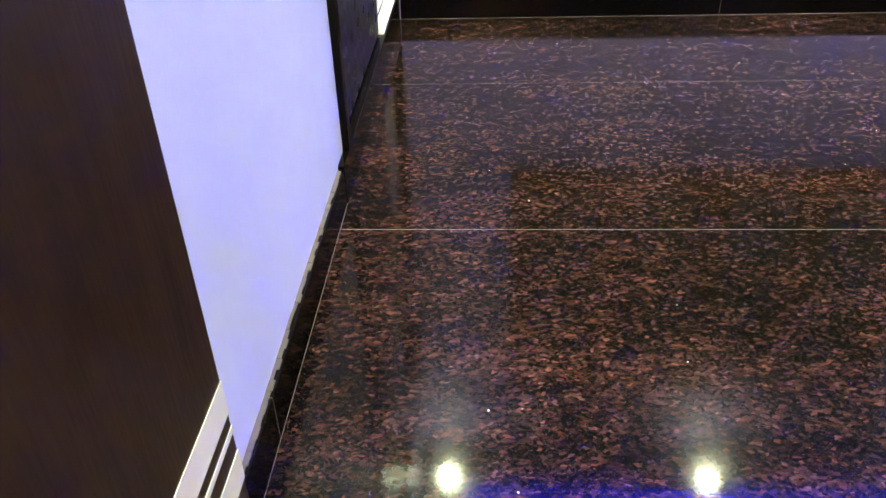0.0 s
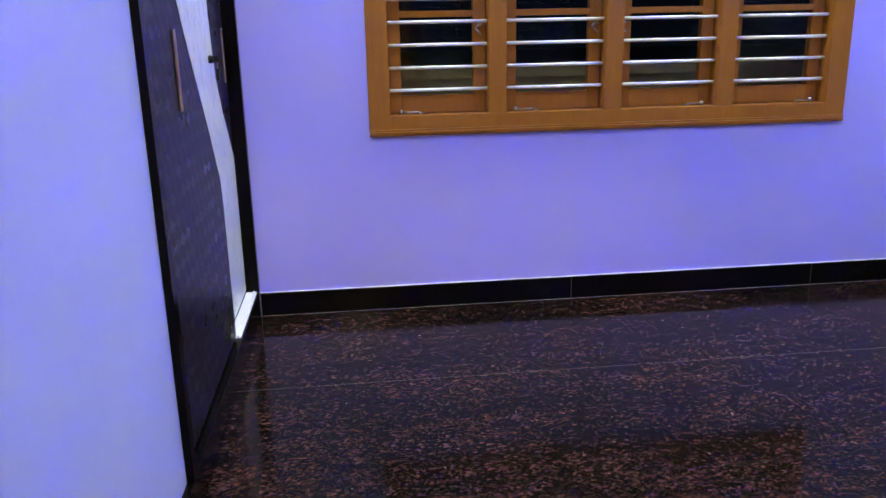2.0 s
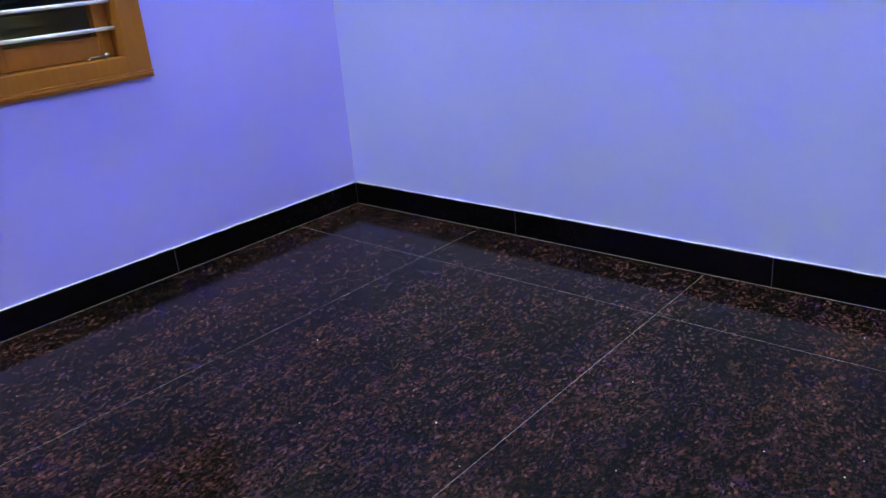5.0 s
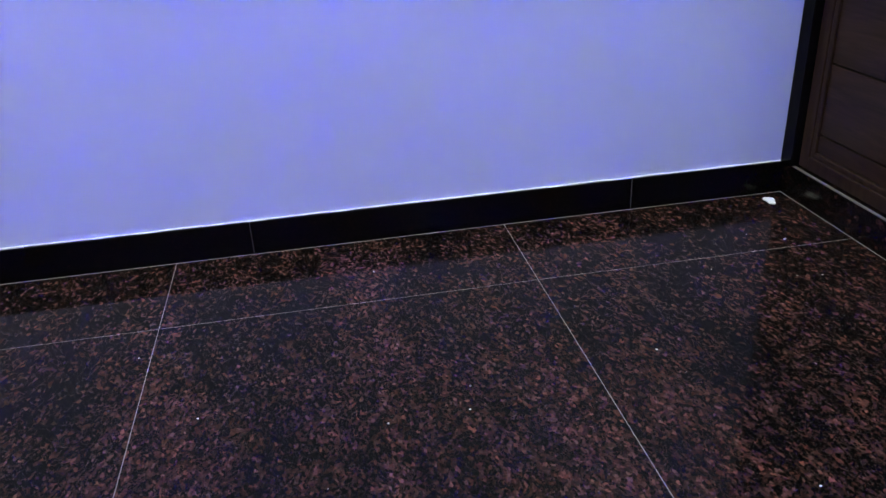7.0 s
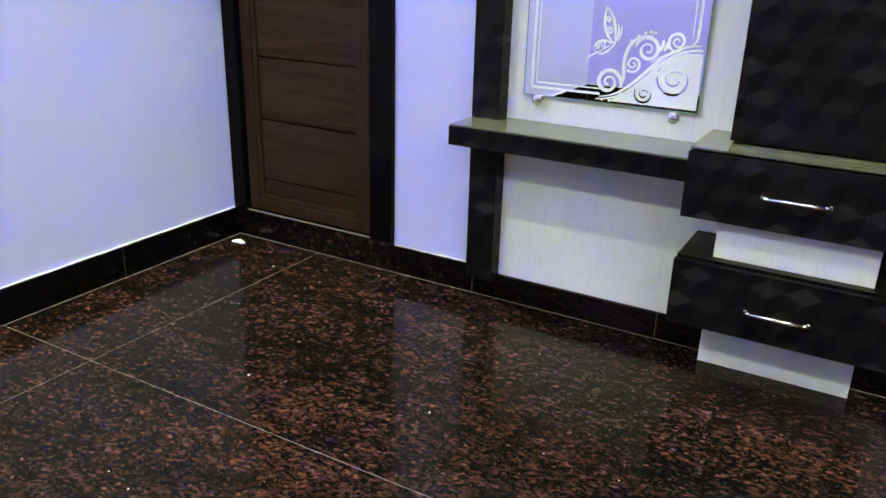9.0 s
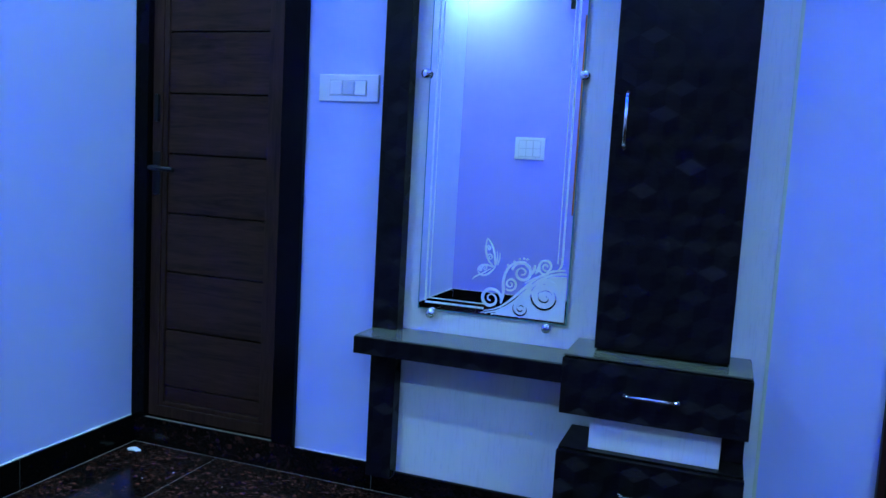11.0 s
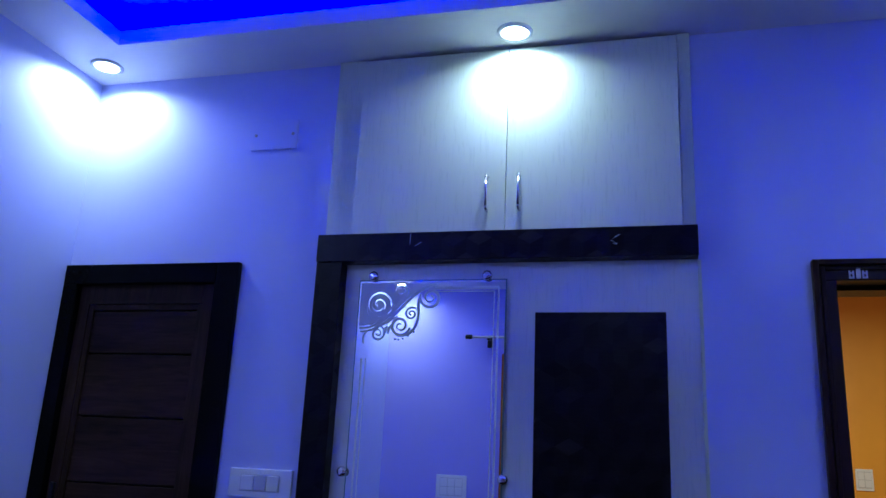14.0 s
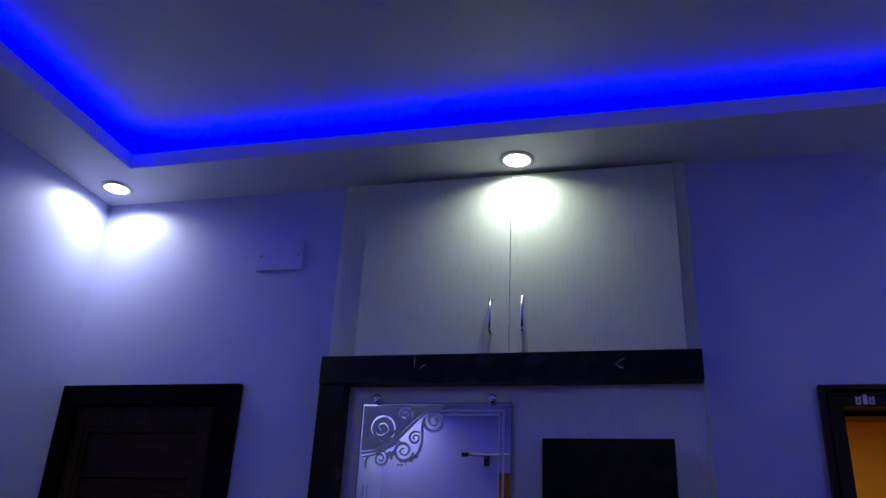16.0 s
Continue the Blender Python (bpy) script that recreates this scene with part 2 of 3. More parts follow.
    for r, h in profile:
        rings.append([bm.verts.new(m @ Vector((r * math.cos(2 * math.pi * i / sides), r * math.sin(2 * math.pi * i / sides), h))) for i in range(sides)])
    for p, q in zip(rings, rings[1:]):
        for i in range(sides):
            bm.faces.new((p[i], p[(i + 1) % sides], q[(i + 1) % sides], q[i]))
    bm.faces.new(rings[0][::-1])
    bm.faces.new(rings[-1])


def turned(profile, at, direction, sides=28):
    bm = bmesh.new()
    spin(bm, profile, at, direction, sides)
    return bm


def mesh_of(name, bm, mat):
    bmesh.ops.recalc_face_normals(bm, faces=bm.faces)
    me = bpy.data.meshes.new(name)
    bm.to_mesh(me)
    bm.free()
    me.materials.append(mat)
    return me


LAY = [Matrix.Identity(4)]      # where the things of a section are laid in the room


def part(name, bm, mat, parent, label="", smooth=False):
    me = mesh_of(name, bm, mat)
    me.transform(LAY[0])
    if smooth:
        me.polygons.foreach_set("use_smooth", [len(p.vertices) < 6 for p in me.polygons])
    ob = new(name, me)
    if parent is not None:
        ob.parent = parent
        ob.matrix_parent_inverse = parent.matrix_basis.inverted()
    if label:
        ob["label"] = label
    return ob


def thing(name, at, label, category, group="", kind=""):
    ob = new(name)
    ob.empty_display_size = 0.05
    ob.matrix_basis = Matrix.Translation(LAY[0] @ Vector(at))
    return tagged(ob, label, category, group, kind)


def structure(name, bm, mat, label, category):
    return tagged(part(name, bm, mat, None), label, category, kind="structure")


def wall(name, axis, lo, hi, u0, u1, z0, z1, holes, mat, label):
    """A wall slab from lo to hi across axis, u0 to u1 along, with rectangular holes (u0, u1, z0, z1)."""
    us = sorted({u0, u1, *(h[i] for h in holes for i in (0, 1))})
    zs = sorted({z0, z1, *(h[i] for h in holes for i in (2, 3))})
    solid = {}
    for i in range(len(us) - 1):
        for j in range(len(zs) - 1):
            u, z = (us[i] + us[i + 1]) / 2, (zs[j] + zs[j + 1]) / 2
            solid[i, j] = not any(h[0] < u < h[1] and h[2] < z < h[3] for h in holes)
    bm = bmesh.new()
    made = {}

    def vert(u, z, d):
        k = (u, z, d)
        if k not in made:
            made[k] = bm.verts.new((d, u, z) if axis == "x" else (u, d, z))
        return made[k]

    for (i, j), full in solid.items():
        if not full:
            continue
        a, b, c, d = us[i], us[i + 1], zs[j], zs[j + 1]
        for side in (lo, hi):
            bm.faces.new([vert(a, c, side), vert(b, c, side), vert(b, d, side), vert(a, d, side)])
        for (di, dj), (p, q) in {(-1, 0): ((a, c), (a, d)), (1, 0): ((b, c), (b, d)), (0, -1): ((a, c), (b, c)), (0, 1): ((a, d), (b, d))}.items():
            if not solid.get((i + di, j + dj), False):
                bm.faces.new([vert(*p, lo), vert(*q, lo), vert(*q, hi), vert(*p, hi)])
    return structure(name, bm, mat, label, "wall")


def outline(bm, points, x0, x1):
    """A flat plate in the plane across x with the outline points (y, z), from x0 to x1."""
    a = [bm.verts.new((x0, y, z)) for y, z in points]
    b = [bm.verts.new((x1, y, z)) for y, z in points]
    n = len(points)
    bm.faces.new(a)
    bm.faces.new(b[::-1])
    for i in range(n):
        bm.faces.new((a[i], b[i], b[(i + 1) % n], a[(i + 1) % n]))


def ribbon(bm, points, widths, y0, y1):
    """A flat strip along points (x, z) in the plane across y, from y0 (back) to y1 (front)."""
    n = len(points)
    rows = []
    for i, (x, z) in enumerate(points):
        ax, az = points[max(i - 1, 0)]
        bx, bz = points[min(i + 1, n - 1)]
        dx, dz = bx - ax, bz - az
        s = math.hypot(dx, dz) or 1.0
        nx, nz, w = -dz / s, dx / s, widths[i] / 2
        rows.append([bm.verts.new(p) for p in ((x + nx * w, y1, z + nz * w), (x - nx * w, y1, z - nz * w), (x - nx * w, y0, z - nz * w), (x + nx * w, y0, z + nz * w))])
    for p, q in zip(rows, rows[1:]):
        for k in range(4):
            bm.faces.new((p[k], p[(k + 1) % 4], q[(k + 1) % 4], q[k]))
    bm.faces.new(rows[0])
    bm.faces.new(rows[-1][::-1])


def pull(parent, a, b, out, r=0.006, name="handle", label="polished chrome bar handle"):
    """A bowed bar handle from a to b that stands off by the vector out."""
    a, b, out = Vector(a), Vector(b), Vector(out)
    r *= 0.85
    bend = (b - a).normalized() * r * 2.2
    rise = out * 0.82
    bm = tubes((a, a + rise, r), (b, b + rise, r), (a + rise, a + out + bend, r), (b + rise, b + out - bend, r), (a + out + bend, b + out - bend, r))
    return part(name, bm, CHROME, parent, label, smooth=True)


# ---- floor ----
floor_slab = structure("floor", boxes((-0.1, RX + 0.1, -0.15, RY + 0.1, -0.12, -0.0002)), GROUT, "dark polished granite floor with thin pale joints", "floor")

# ---- walls ----
wall("wall_back", "y", -0.15, 0.0, -0.12, RX + 0.12, 0.0, 3.10, [(0.11, 1.067, 0.0, 2.043), (1.408, 2.622, 0.08, 2.844), (2.96, RX, 0.1, 2.07)], PALE, "pale lavender painted wall with two doorways")
wall("wall_window", "y", RY, RY + 0.20, -0.12, RX + 0.12, 0.0, 3.10, [(0.541, 2.679, 0.797, 2.307)], DEEP, "violet painted wall round the barred window")
wall("wall_left", "x", -0.14, -0.014, 0.0, RY, 0.0, 3.10, [(2.215, RY - 0.002, 0.0, 2.085)], PALE, "pale lavender painted wall beside the built-in wardrobe")
wall("wall_right", "x", RX, RX + 0.12, 0.0, RY, 0.0, 3.10, [], PALE, "plain pale lavender painted wall")

# ---- ceiling: lowered border, fascia lip, raised middle ----
IN = 0.272
LIP = 0.058
TOP = 2.968


def ring(bm, a, b, z0, z1):
    (x0, y0, x1, y1), (u0, v0, u1, v1) = a, b
    box(bm, x0, x1, y0, v0, z0, z1)
    box(bm, x0, x1, v1, y1, z0, z1)
    box(bm, x0, u0, v0, v1, z0, z1)
    box(bm, u1, x1, v0, v1, z0, z1)


bm = bmesh.new()
ring(bm, (-0.014, 0, RX, RY), (IN, IN, RX - IN, RY - IN), ZC, ZC + 0.012)
ring(bm, (IN - 0.014, IN - 0.014, RX - IN + 0.014, RY - IN + 0.014), (IN, IN, RX - IN, RY - IN), ZC + 0.012, ZC + LIP)
box(bm, -0.014, RX, 0, RY, TOP, TOP + 0.06)
structure("ceiling", bm, WHITE, "white false ceiling with a recessed cove in the middle", "ceiling")

cove = thing("cove_light", (RX / 2, RY / 2, ZC), "blue LED strip light hidden behind the ceiling lip", "strip light")
e = IN - 0.062
for a, b, c, d in ((e, RX - e, e, e + 0.038), (e, RX - e, RY - e - 0.038, RY - e), (e, e + 0.038, e + 0.05, RY - e - 0.05), (RX - e - 0.038, RX - e, e + 0.05, RY - e - 0.05)):
    part("led_strip", boxes((a, b, c, d, ZC + 0.044, ZC + 0.052)), LED, cove, "glowing blue LED strip")

for i, (x, y) in enumerate(LAMPS):
    lamp = thing("ceiling_downlight", (x, y, ZC), "round recessed white ceiling downlight, switched on", "downlight", "ceiling downlights")
    part("rim", turned([(0.060, 0.0), (0.060, 0.004), (0.052, 0.007), (0.046, 0.007), (0.046, 0.001)], (x, y, ZC), (0, 0, -1)), PLASTIC, lamp, "white plastic rim", smooth=True)
    part("diffuser", turned([(0.0455, 0.001), (0.0455, 0.004), (0.040, 0.005)], (x, y, ZC), (0, 0, -1)), LAMPFACE, lamp, "glowing white diffuser", smooth=True)
    data = bpy.data.lights.new("downlight_beam", "AREA")
    data.shape, data.size, data.energy, data.color = "DISK", 0.085, WATT, (1.0, 0.98, 0.93)
    data.spread = math.radians(158)
    beam = new("downlight_beam", data)
    beam.matrix_basis = pose(x, y, ZC - 0.009)

# ---- skirting ----
SK = 0.105


def skirting(name, pieces, mat=None, label="black polished granite skirting with a chipped white paint line"):
    ob = thing(name, (pieces[0][0], pieces[0][2], 0), label, "skirting", kind="structure")
    for p in pieces:
        part("skirting_piece", boxes(p, bevel=0.0015), mat or SKIRT, ob)
    for p, q in zip(pieces, pieces[1:]):
        if q[2] - p[3] > 0:
            part("joint", boxes((p[0] + 0.001, p[1] - 0.0006, p[3] - 0.0005, q[2] + 0.0005, 0, p[5] - 0.001)), FILLER, ob, "dark joint filler")
        elif 0 < q[0] - p[1] < 0.02:
            part("joint", boxes((p[1] - 0.0005, q[0] + 0.0005, p[2] + 0.001, p[3] - 0.0006, 0, min(p[5], q[5]) - 0.001)), FILLER, ob, "dark joint filler")
    return ob


T = 0.014
skirting("baseboard_right", [(RX - T, RX, a, b, 0, SK) for a, b in ((0.0, 0.541), (0.543, 1.745), (1.747, 2.80), (2.802, RY - T))])
skirting("baseboard_window", [(a, b, RY - T, RY, 0, SK) for a, b in ((0.007, 1.432), (1.434, 2.62), (2.622, RX - T))])
skirting("baseboard_left", [(-0.014, 0.002, a, b, 0, SK + 0.002) for a, b in ((0.0, 0.42), (0.422, 1.235), (1.237, 2.108))])
skirting("baseboard_back", [(a, b, 0, T, 0, h) for a, b, h in ((1.10, 1.407, 0.095), (1.409, 2.024, 0.0795), (2.026, 2.623, 0.0795), (2.625, 2.932, 0.095))], RUSTSKIRT, "rust-mottled black granite skirting under the dressing unit")
# ragged paint edge along the top of the skirting
random.seed(4)
trim = bmesh.new()
for n, fixed, a, b, ax in ((60, RX - T, 0.0, RY - T, "x"), (60, RY - T, 0.008, RX - T, "y"), (26, 0.0, 2.63, 2.93, "b")):
    step = (b - a) / n
    for i in range(n):
        p, q = a + i * step, a + (i + 1) * step - 0.001
        w = 0.0015 + 0.004 * random.random()
        h = SK + 0.0015 + 0.002 * random.random()
        if ax == "x":
            box(trim, RX - w - 0.003, RX - 0.0001, p, q, SK - 0.001, h)
        elif ax == "y":
            box(trim, p, q, RY - w - 0.003, RY - 0.0001, SK - 0.001, h)
        else:
            box(trim, p, q, 0.0001, w + 0.003, 0.094, h - 0.01)
structure("trim", trim, PUTTY, "thin uneven white putty line above the skirting", "trim")

dusty = bmesh.new()
for i in range(70):
    p = 0.05 + 2.05 * i / 70
    w, h = 0.006 + 0.007 * random.random(), SK + 0.0035 + 0.003 * random.random()
    box(dusty, -0.0139, -0.0139 + w, p, p + 0.0285, SK + 0.001, h)
structure("trim_left", dusty, DUST, "rough grey cement edge along the skirting top", "trim")

# ---- window ----
LAY[0] = Matrix.Translation((0, RY, 0)) @ Matrix.Scale(0.9655, 4) @ Matrix.Translation((0, -RY, 0))
win = thing("window_1", (1.666, RY, 0.815), "honey-brown painted wooden window with white horizontal bars", "window", kind="structure")
WX = [(0.545, 0.640), (1.084, 1.164), (1.617, 1.698), (2.152, 2.231), (2.690, 2.787)]
WZ0, WZ1 = 0.815, 2.40
part("window_frame", boxes((0.545, 0.640, RY - 0.018, RY + 0.12, WZ0 + 0.03, WZ1), (2.690, 2.787, RY - 0.018, RY + 0.12, WZ0 + 0.03, WZ1),
     (0.640, 2.690, RY - 0.018, RY + 0.12, WZ1 - 0.09, WZ1), (0.640, 2.690, RY - 0.018, RY + 0.12, WZ0 + 0.03, WZ0 + 0.09), bevel=0.003), WINWOOD, win)
part("window_sill", boxes((0.545, 2.787, RY - 0.024, RY + 0.1, WZ0 + 0.020, WZ0 + 0.0295), (0.549, 2.783, RY - 0.028, RY + 0.1, WZ0 + 0.010, WZ0 + 0.0195), (0.545, 2.787, RY - 0.022, RY + 0.1, WZ0, WZ0 + 0.0095), bevel=0.0025), WINWOOD, win, "reeded brown sill moulding")
for a, b in WX[1:4]:
    part("mullion", boxes((a, b, RY - 0.016, RY + 0.12, WZ0 + 0.09, WZ1 - 0.09), bevel=0.003), WINWOOD, win)
for k in range(4):
    a, b = WX[k][1], WX[k + 1][0]
    s = part("sash", boxes((a + 0.002, a + 0.058, RY + 0.062, RY + 0.10, 0.907, WZ1 - 0.092), (b - 0.058, b - 0.002, RY + 0.062, RY + 0.10, 0.907, WZ1 - 0.092), (a + 0.058, b - 0.058, RY + 0.062, RY + 0.10, 0.907, 0.986),
                           (a + 0.058, b - 0.058, RY + 0.062, RY + 0.10, 1.325, 1.352), (a + 0.058, b - 0.058, RY + 0.062, RY + 0.10, 1.80, 1.827), (a + 0.058, b - 0.058, RY + 0.062, RY + 0.10, WZ1 - 0.15, WZ1 - 0.092), bevel=0.002), WINWOOD, win)
    for z0, z1 in ((0.986, 1.325), (1.352, 1.80), (1.827, WZ1 - 0.15)):
        g = part("pane", boxes((a + 0.058, b - 0.058, RY + 0.078, RY + 0.083, z0, z1)), GLASS, s, "dark clear glass pane")
        g.visible_shadow = False
    for n in range(14):
        z = 1.012 + 0.0975 * n
        if z < WZ1 - 0.1:
            part("bar", tubes(((a - 0.004, RY + 0.030, z), (b + 0.004, RY + 0.030, z), 0.0075), sides=10), BARPAINT, win, "white enamelled steel bar", smooth=True)
    side = 1 if k < 2 else -1
    hx = a + 0.05 if k < 2 else b - 0.05
    part("window_stay", tubes(((hx, RY + 0.03, 0.912), (hx + side * 0.075, RY + 0.004, 0.917), 0.004), ((hx + side * 0.075, RY + 0.004, 0.917), (hx + side * 0.095, RY - 0.004, 0.909), 0.004), ((hx, RY + 0.03, 0.905), (hx, RY + 0.03, 0.925), 0.009), sides=8), STEEL, win, "small steel window stay", smooth=True)
    cx = b - 0.03 if k < 2 else a + 0.02
    part("sash_catch", tubes(((cx, RY + 0.055, 1.292), (cx - 0.022, RY + 0.04, 1.275), 0.005), ((cx - 0.022, RY + 0.04, 1.275), (cx + 0.004, RY + 0.035, 1.245), 0.004), ((cx, RY + 0.062, 1.292), (cx, RY + 0.046, 1.292), 0.010), sides=8), STEEL, win, "small steel hook", smooth=True)

rod = thing("curtain_rod", (1.7, RY, 2.53), "thin metal curtain rod with ringed finials above the window", "curtain rod")
part("pole", tubes(((0.30, RY - 0.07, 2.53), (3.03, RY - 0.07, 2.53), 0.011)), STEEL, rod, smooth=True)
for x, s in ((3.03, 1), (0.30, -1)):
    part("finial", turned([(0.012, 0.0), (0.020, 0.004), (0.020, 0.012), (0.012, 0.016), (0.020, 0.022), (0.020, 0.030), (0.012, 0.034), (0.020, 0.040), (0.020, 0.050), (0.008, 0.058)], (x, RY - 0.07, 2.53), (s, 0, 0)), BLACKMETAL, rod, "black ringed finial", smooth=True)
for x in (2.89, 0.46):
    part("bracket", boxes((x - 0.022, x + 0.022, RY - 0.012, RY, 2.45, 2.545), (x - 0.012, x + 0.012, RY - 0.085, RY - 0.012, 2.505, 2.518), bevel=0.003), BLACKMETAL, rod, "black wall bracket")

LAY[0] = Matrix.Identity(4)
parapet = structure("wall_outside", boxes((-1.5, 5.3, RY + 0.75, RY + 0.87, -0.2, 0.98), (-1.5, 5.3, RY + 0.72, RY + 0.90, 0.98, 1.03)), CREAM, "plastered parapet wall outside in the dark", "parapet wall")
structure("ground", boxes((-30, 30, RY + 0.2, 60, -0.3, -0.2)), CREAM, "dark ground outside the window", "ground")

# ---- switch plates ----


def switch_plate(name, x0, x1, z0, z1, y, face, cells, label, z_rows=1):
    """face: the y direction that the plate faces. cells: rows of (x0, x1, grey) as parts of the width."""
    ob = thing(name, ((x0 + x1) / 2, y, z0), label, "switch plate")
    front = y + face * 0.010
    lo, hi = sorted((y, front))
    part("plate", boxes((x0, x1, lo, hi, z0, z1), bevel=0.003), PLASTIC, ob)
    w, h = x1 - x0, z1 - z0
    b0, b1 = min(c[0] for c in cells), max(c[1] for c in cells)
    l1, h1 = sorted((front, front + face * 0.001))
    q = 0.20 if z_rows == 1 else 0.12
    # added grey sheet: shade in the gaps between rockers, put in as colour
    part('gap_shade', boxes((x0 + w * b0 - 0.003, x0 + w * b1 + 0.003, l1, h1, z0 + h * q, z1 - h * q)), PLASTICGREY, ob, 'grey sheet that stands in for the shade in the gaps round the rockers')
    for r in range(z_rows):
        pad = 0.22 if z_rows == 1 else 0.14
        band = (1 - 2 * pad) / z_rows
        za = z0 + h * (pad + band * r) + 0.002
        zb = z0 + h * (pad + band * (r + 1)) - 0.002
        for a, b, grey in cells:
            l2, h2 = sorted((front, front + face * 0.005))
            part("rocker", boxes((x0 + w * a, x0 + w * b, l2, h2, za, zb), bevel=0.0015), PLASTICGREY if grey else PLASTIC, ob, "grey fan regulator" if grey else "")
    return ob


switch_plate("switch_plate", 2.665, 2.885, 1.322, 1.411, 0, 1, [(0.20, 0.38, 0), (0.40, 0.58, 1), (0.60, 0.80, 0)], "white modular switch plate with three modules")
switch_plate("switch_plate", 2.942, 3.183, 1.202, 1.377, RY, -1, [(0.14, 0.37, 0), (0.39, 0.61, 0), (0.63, 0.86, 0)], "white square switch plate with two rows of rockers", 2)
cover = thing("junction_cover", (2.86, 0, 2.53), "flat lavender-white junction box cover with two screws", "cover plate")
part("plate", boxes((2.771, 2.952, 0, 0.007, 2.524, 2.637), bevel=0.002), PALE, cover)
for x in (2.788, 2.935):
    part("screw", turned([(0.006, 0), (0.005, 0.003)], (x, 0.007, 2.581), (0, 1, 0), 10), STEEL, cover, "dark screw head")

# ---- brown panelled door in the back wall ----
LAY[0] = Matrix.Translation((RX - 3.775, 0, 0))
bd = thing("door_1", (3.42, 0, 0.1), "closed walnut-brown panelled door in a black granite frame", "door", kind="structure")
part("granite_sill", boxes((3.063, 3.775 - 0.001, -0.15, 0.0145, 0.0, 0.103), bevel=0.002), SILL, bd, "mottled granite threshold")
part("sill_edge", boxes((3.066, 3.770, 0.002, 0.0135, 0.1028, 0.1042)), DUST, bd, "dusty threshold edge")
part("door_frame", boxes((3.063, 3.150, -0.11, 0.022, 0.103, 2.10), (3.150, 3.775 - 0.001, -0.11, 0.022, 2.028, 2.10), (3.715, 3.775 - 0.001, -0.11, 0.022, 0.103, 2.028), bevel=0.003), FRAME, bd, "black granite frame")
LAY[0] = Matrix.Translation((RX - 3.775, 0.038, 0))
leaf = part("leaf", boxes((3.142, 3.206, -0.085, -0.045, 0.108, 2.034), (3.672, 3.720, -0.085, -0.045, 0.108, 2.034), (3.206, 3.672, -0.085, -0.045, 1.958, 2.034), (3.206, 3.672, -0.085, -0.045, 0.108, 0.150), bevel=0.002), DOORSTILE, bd, "walnut laminate stiles and rails")
part("inner_frame", boxes((3.206, 3.226, -0.083, -0.050, 0.150, 1.958), (3.652, 3.672, -0.083, -0.050, 0.150, 1.958), (3.226, 3.652, -0.083, -0.050, 1.936, 1.958), (3.226, 3.652, -0.083, -0.050, 0.150, 0.168), bevel=0.003), DOORSTILE, leaf)
cuts = [0.168] + [0.227 + 0.2217 * i for i in range(8)] + [1.936]
for a, b in zip(cuts, cuts[1:]):
    part("door_panel", boxes((3.226, 3.652, -0.080, -0.058, a + 0.003, b - 0.003), bevel=0.002), DOORWOOD, leaf)
part("panel_backing", boxes((3.226, 3.652, -0.084, -0.0785, 0.168, 1.936)), DARKGAP, leaf)
lock = part("lever_handle", tubes(((3.692, -0.045, 1.060), (3.692, 0.000, 1.060), 0.009), ((3.692, 0.000, 1.060), (3.585, 0.002, 1.056), 0.0085)), BLACKMETAL, leaf, "black lever handle", smooth=True)
part("lock_plate", boxes((3.676, 3.708, -0.045, -0.040, 0.96, 1.12), bevel=0.002), BLACKMETAL, leaf, "black lock plate")
part("door_bolt", boxes((3.682, 3.698, -0.045, -0.030, 1.23, 1.33), bevel=0.003), BLACKMETAL, leaf, "black tower bolt")

LAY[0] = Matrix.Identity(4)

# ---- entrance doorway and its open leaf ----
ed = thing("door_2", (0.66, 0, 0), "open doorway with a moulded dark brown wooden frame", "doorway", kind="structure")
F0, F1, FT = 0.08, 1.097, 2.073
part("door_frame", boxes((F1 - 0.062, F1 - 0.014, -0.15, 0.020, 0, FT - 0.062), (F0 + 0.014, F0 + 0.062, -0.15, 0.020, 0, FT - 0.062), (F0 + 0.014, F1 - 0.014, -0.15, 0.020, FT - 0.062, FT - 0.014), bevel=0.003), ENTRYWOOD, ed)
part("moulding", boxes((F1 - 0.018, F1, 0.0, 0.030, 0, FT), (F0, F0 + 0.018, 0.0, 0.030, 0, FT), (F0 + 0.018, F1 - 0.018, 0.0, 0.030, FT - 0.018, FT), (F1 - 0.034, F1 - 0.020, 0.0, 0.026, 0, FT - 0.020), (F0 + 0.020, F0 + 0.034, 0.0, 0.026, 0, FT - 0.020), (F0 + 0.034, F1 - 0.034, 0.0, 0.026, FT - 0.034, FT - 0.020), bevel=0.004), ENTRYWOOD, ed)
part("door_stop", boxes((F1 - 0.074, F1 - 0.062, -0.15, -0.06, 0, FT - 0.074), (F0 + 0.062, F0 + 0.074, -0.15, -0.06, 0, FT - 0.074), (F0 + 0.062, F1 - 0.062, -0.15, -0.06, FT - 0.074, FT - 0.062)), ENTRYWOOD, ed)
keeper = [(0.972, 0.983, 0.020, 0.026, 2.016, 2.048)]
for x in (0.988, 0.953):
    keeper += [(x, x + 0.014, 0.020, 0.023, z, z + 0.0045) for z in (2.016, 2.0295, 2.0435)] + [(x + d, x + d + 0.0045, 0.020, 0.0228, 2.0175, 2.0465) for d in (0.0, 0.0095)]
part("bolt_keeper", boxes(*keeper), PLASTIC, ed, "small pale pierced bolt keeper")

dl = thing("door_leaf", (0.10, 0.05, 0), "dark brown veneered door standing open with pale inlaid bands", "door")
L0, L1 = 0.035, 0.915
XF = 0.060
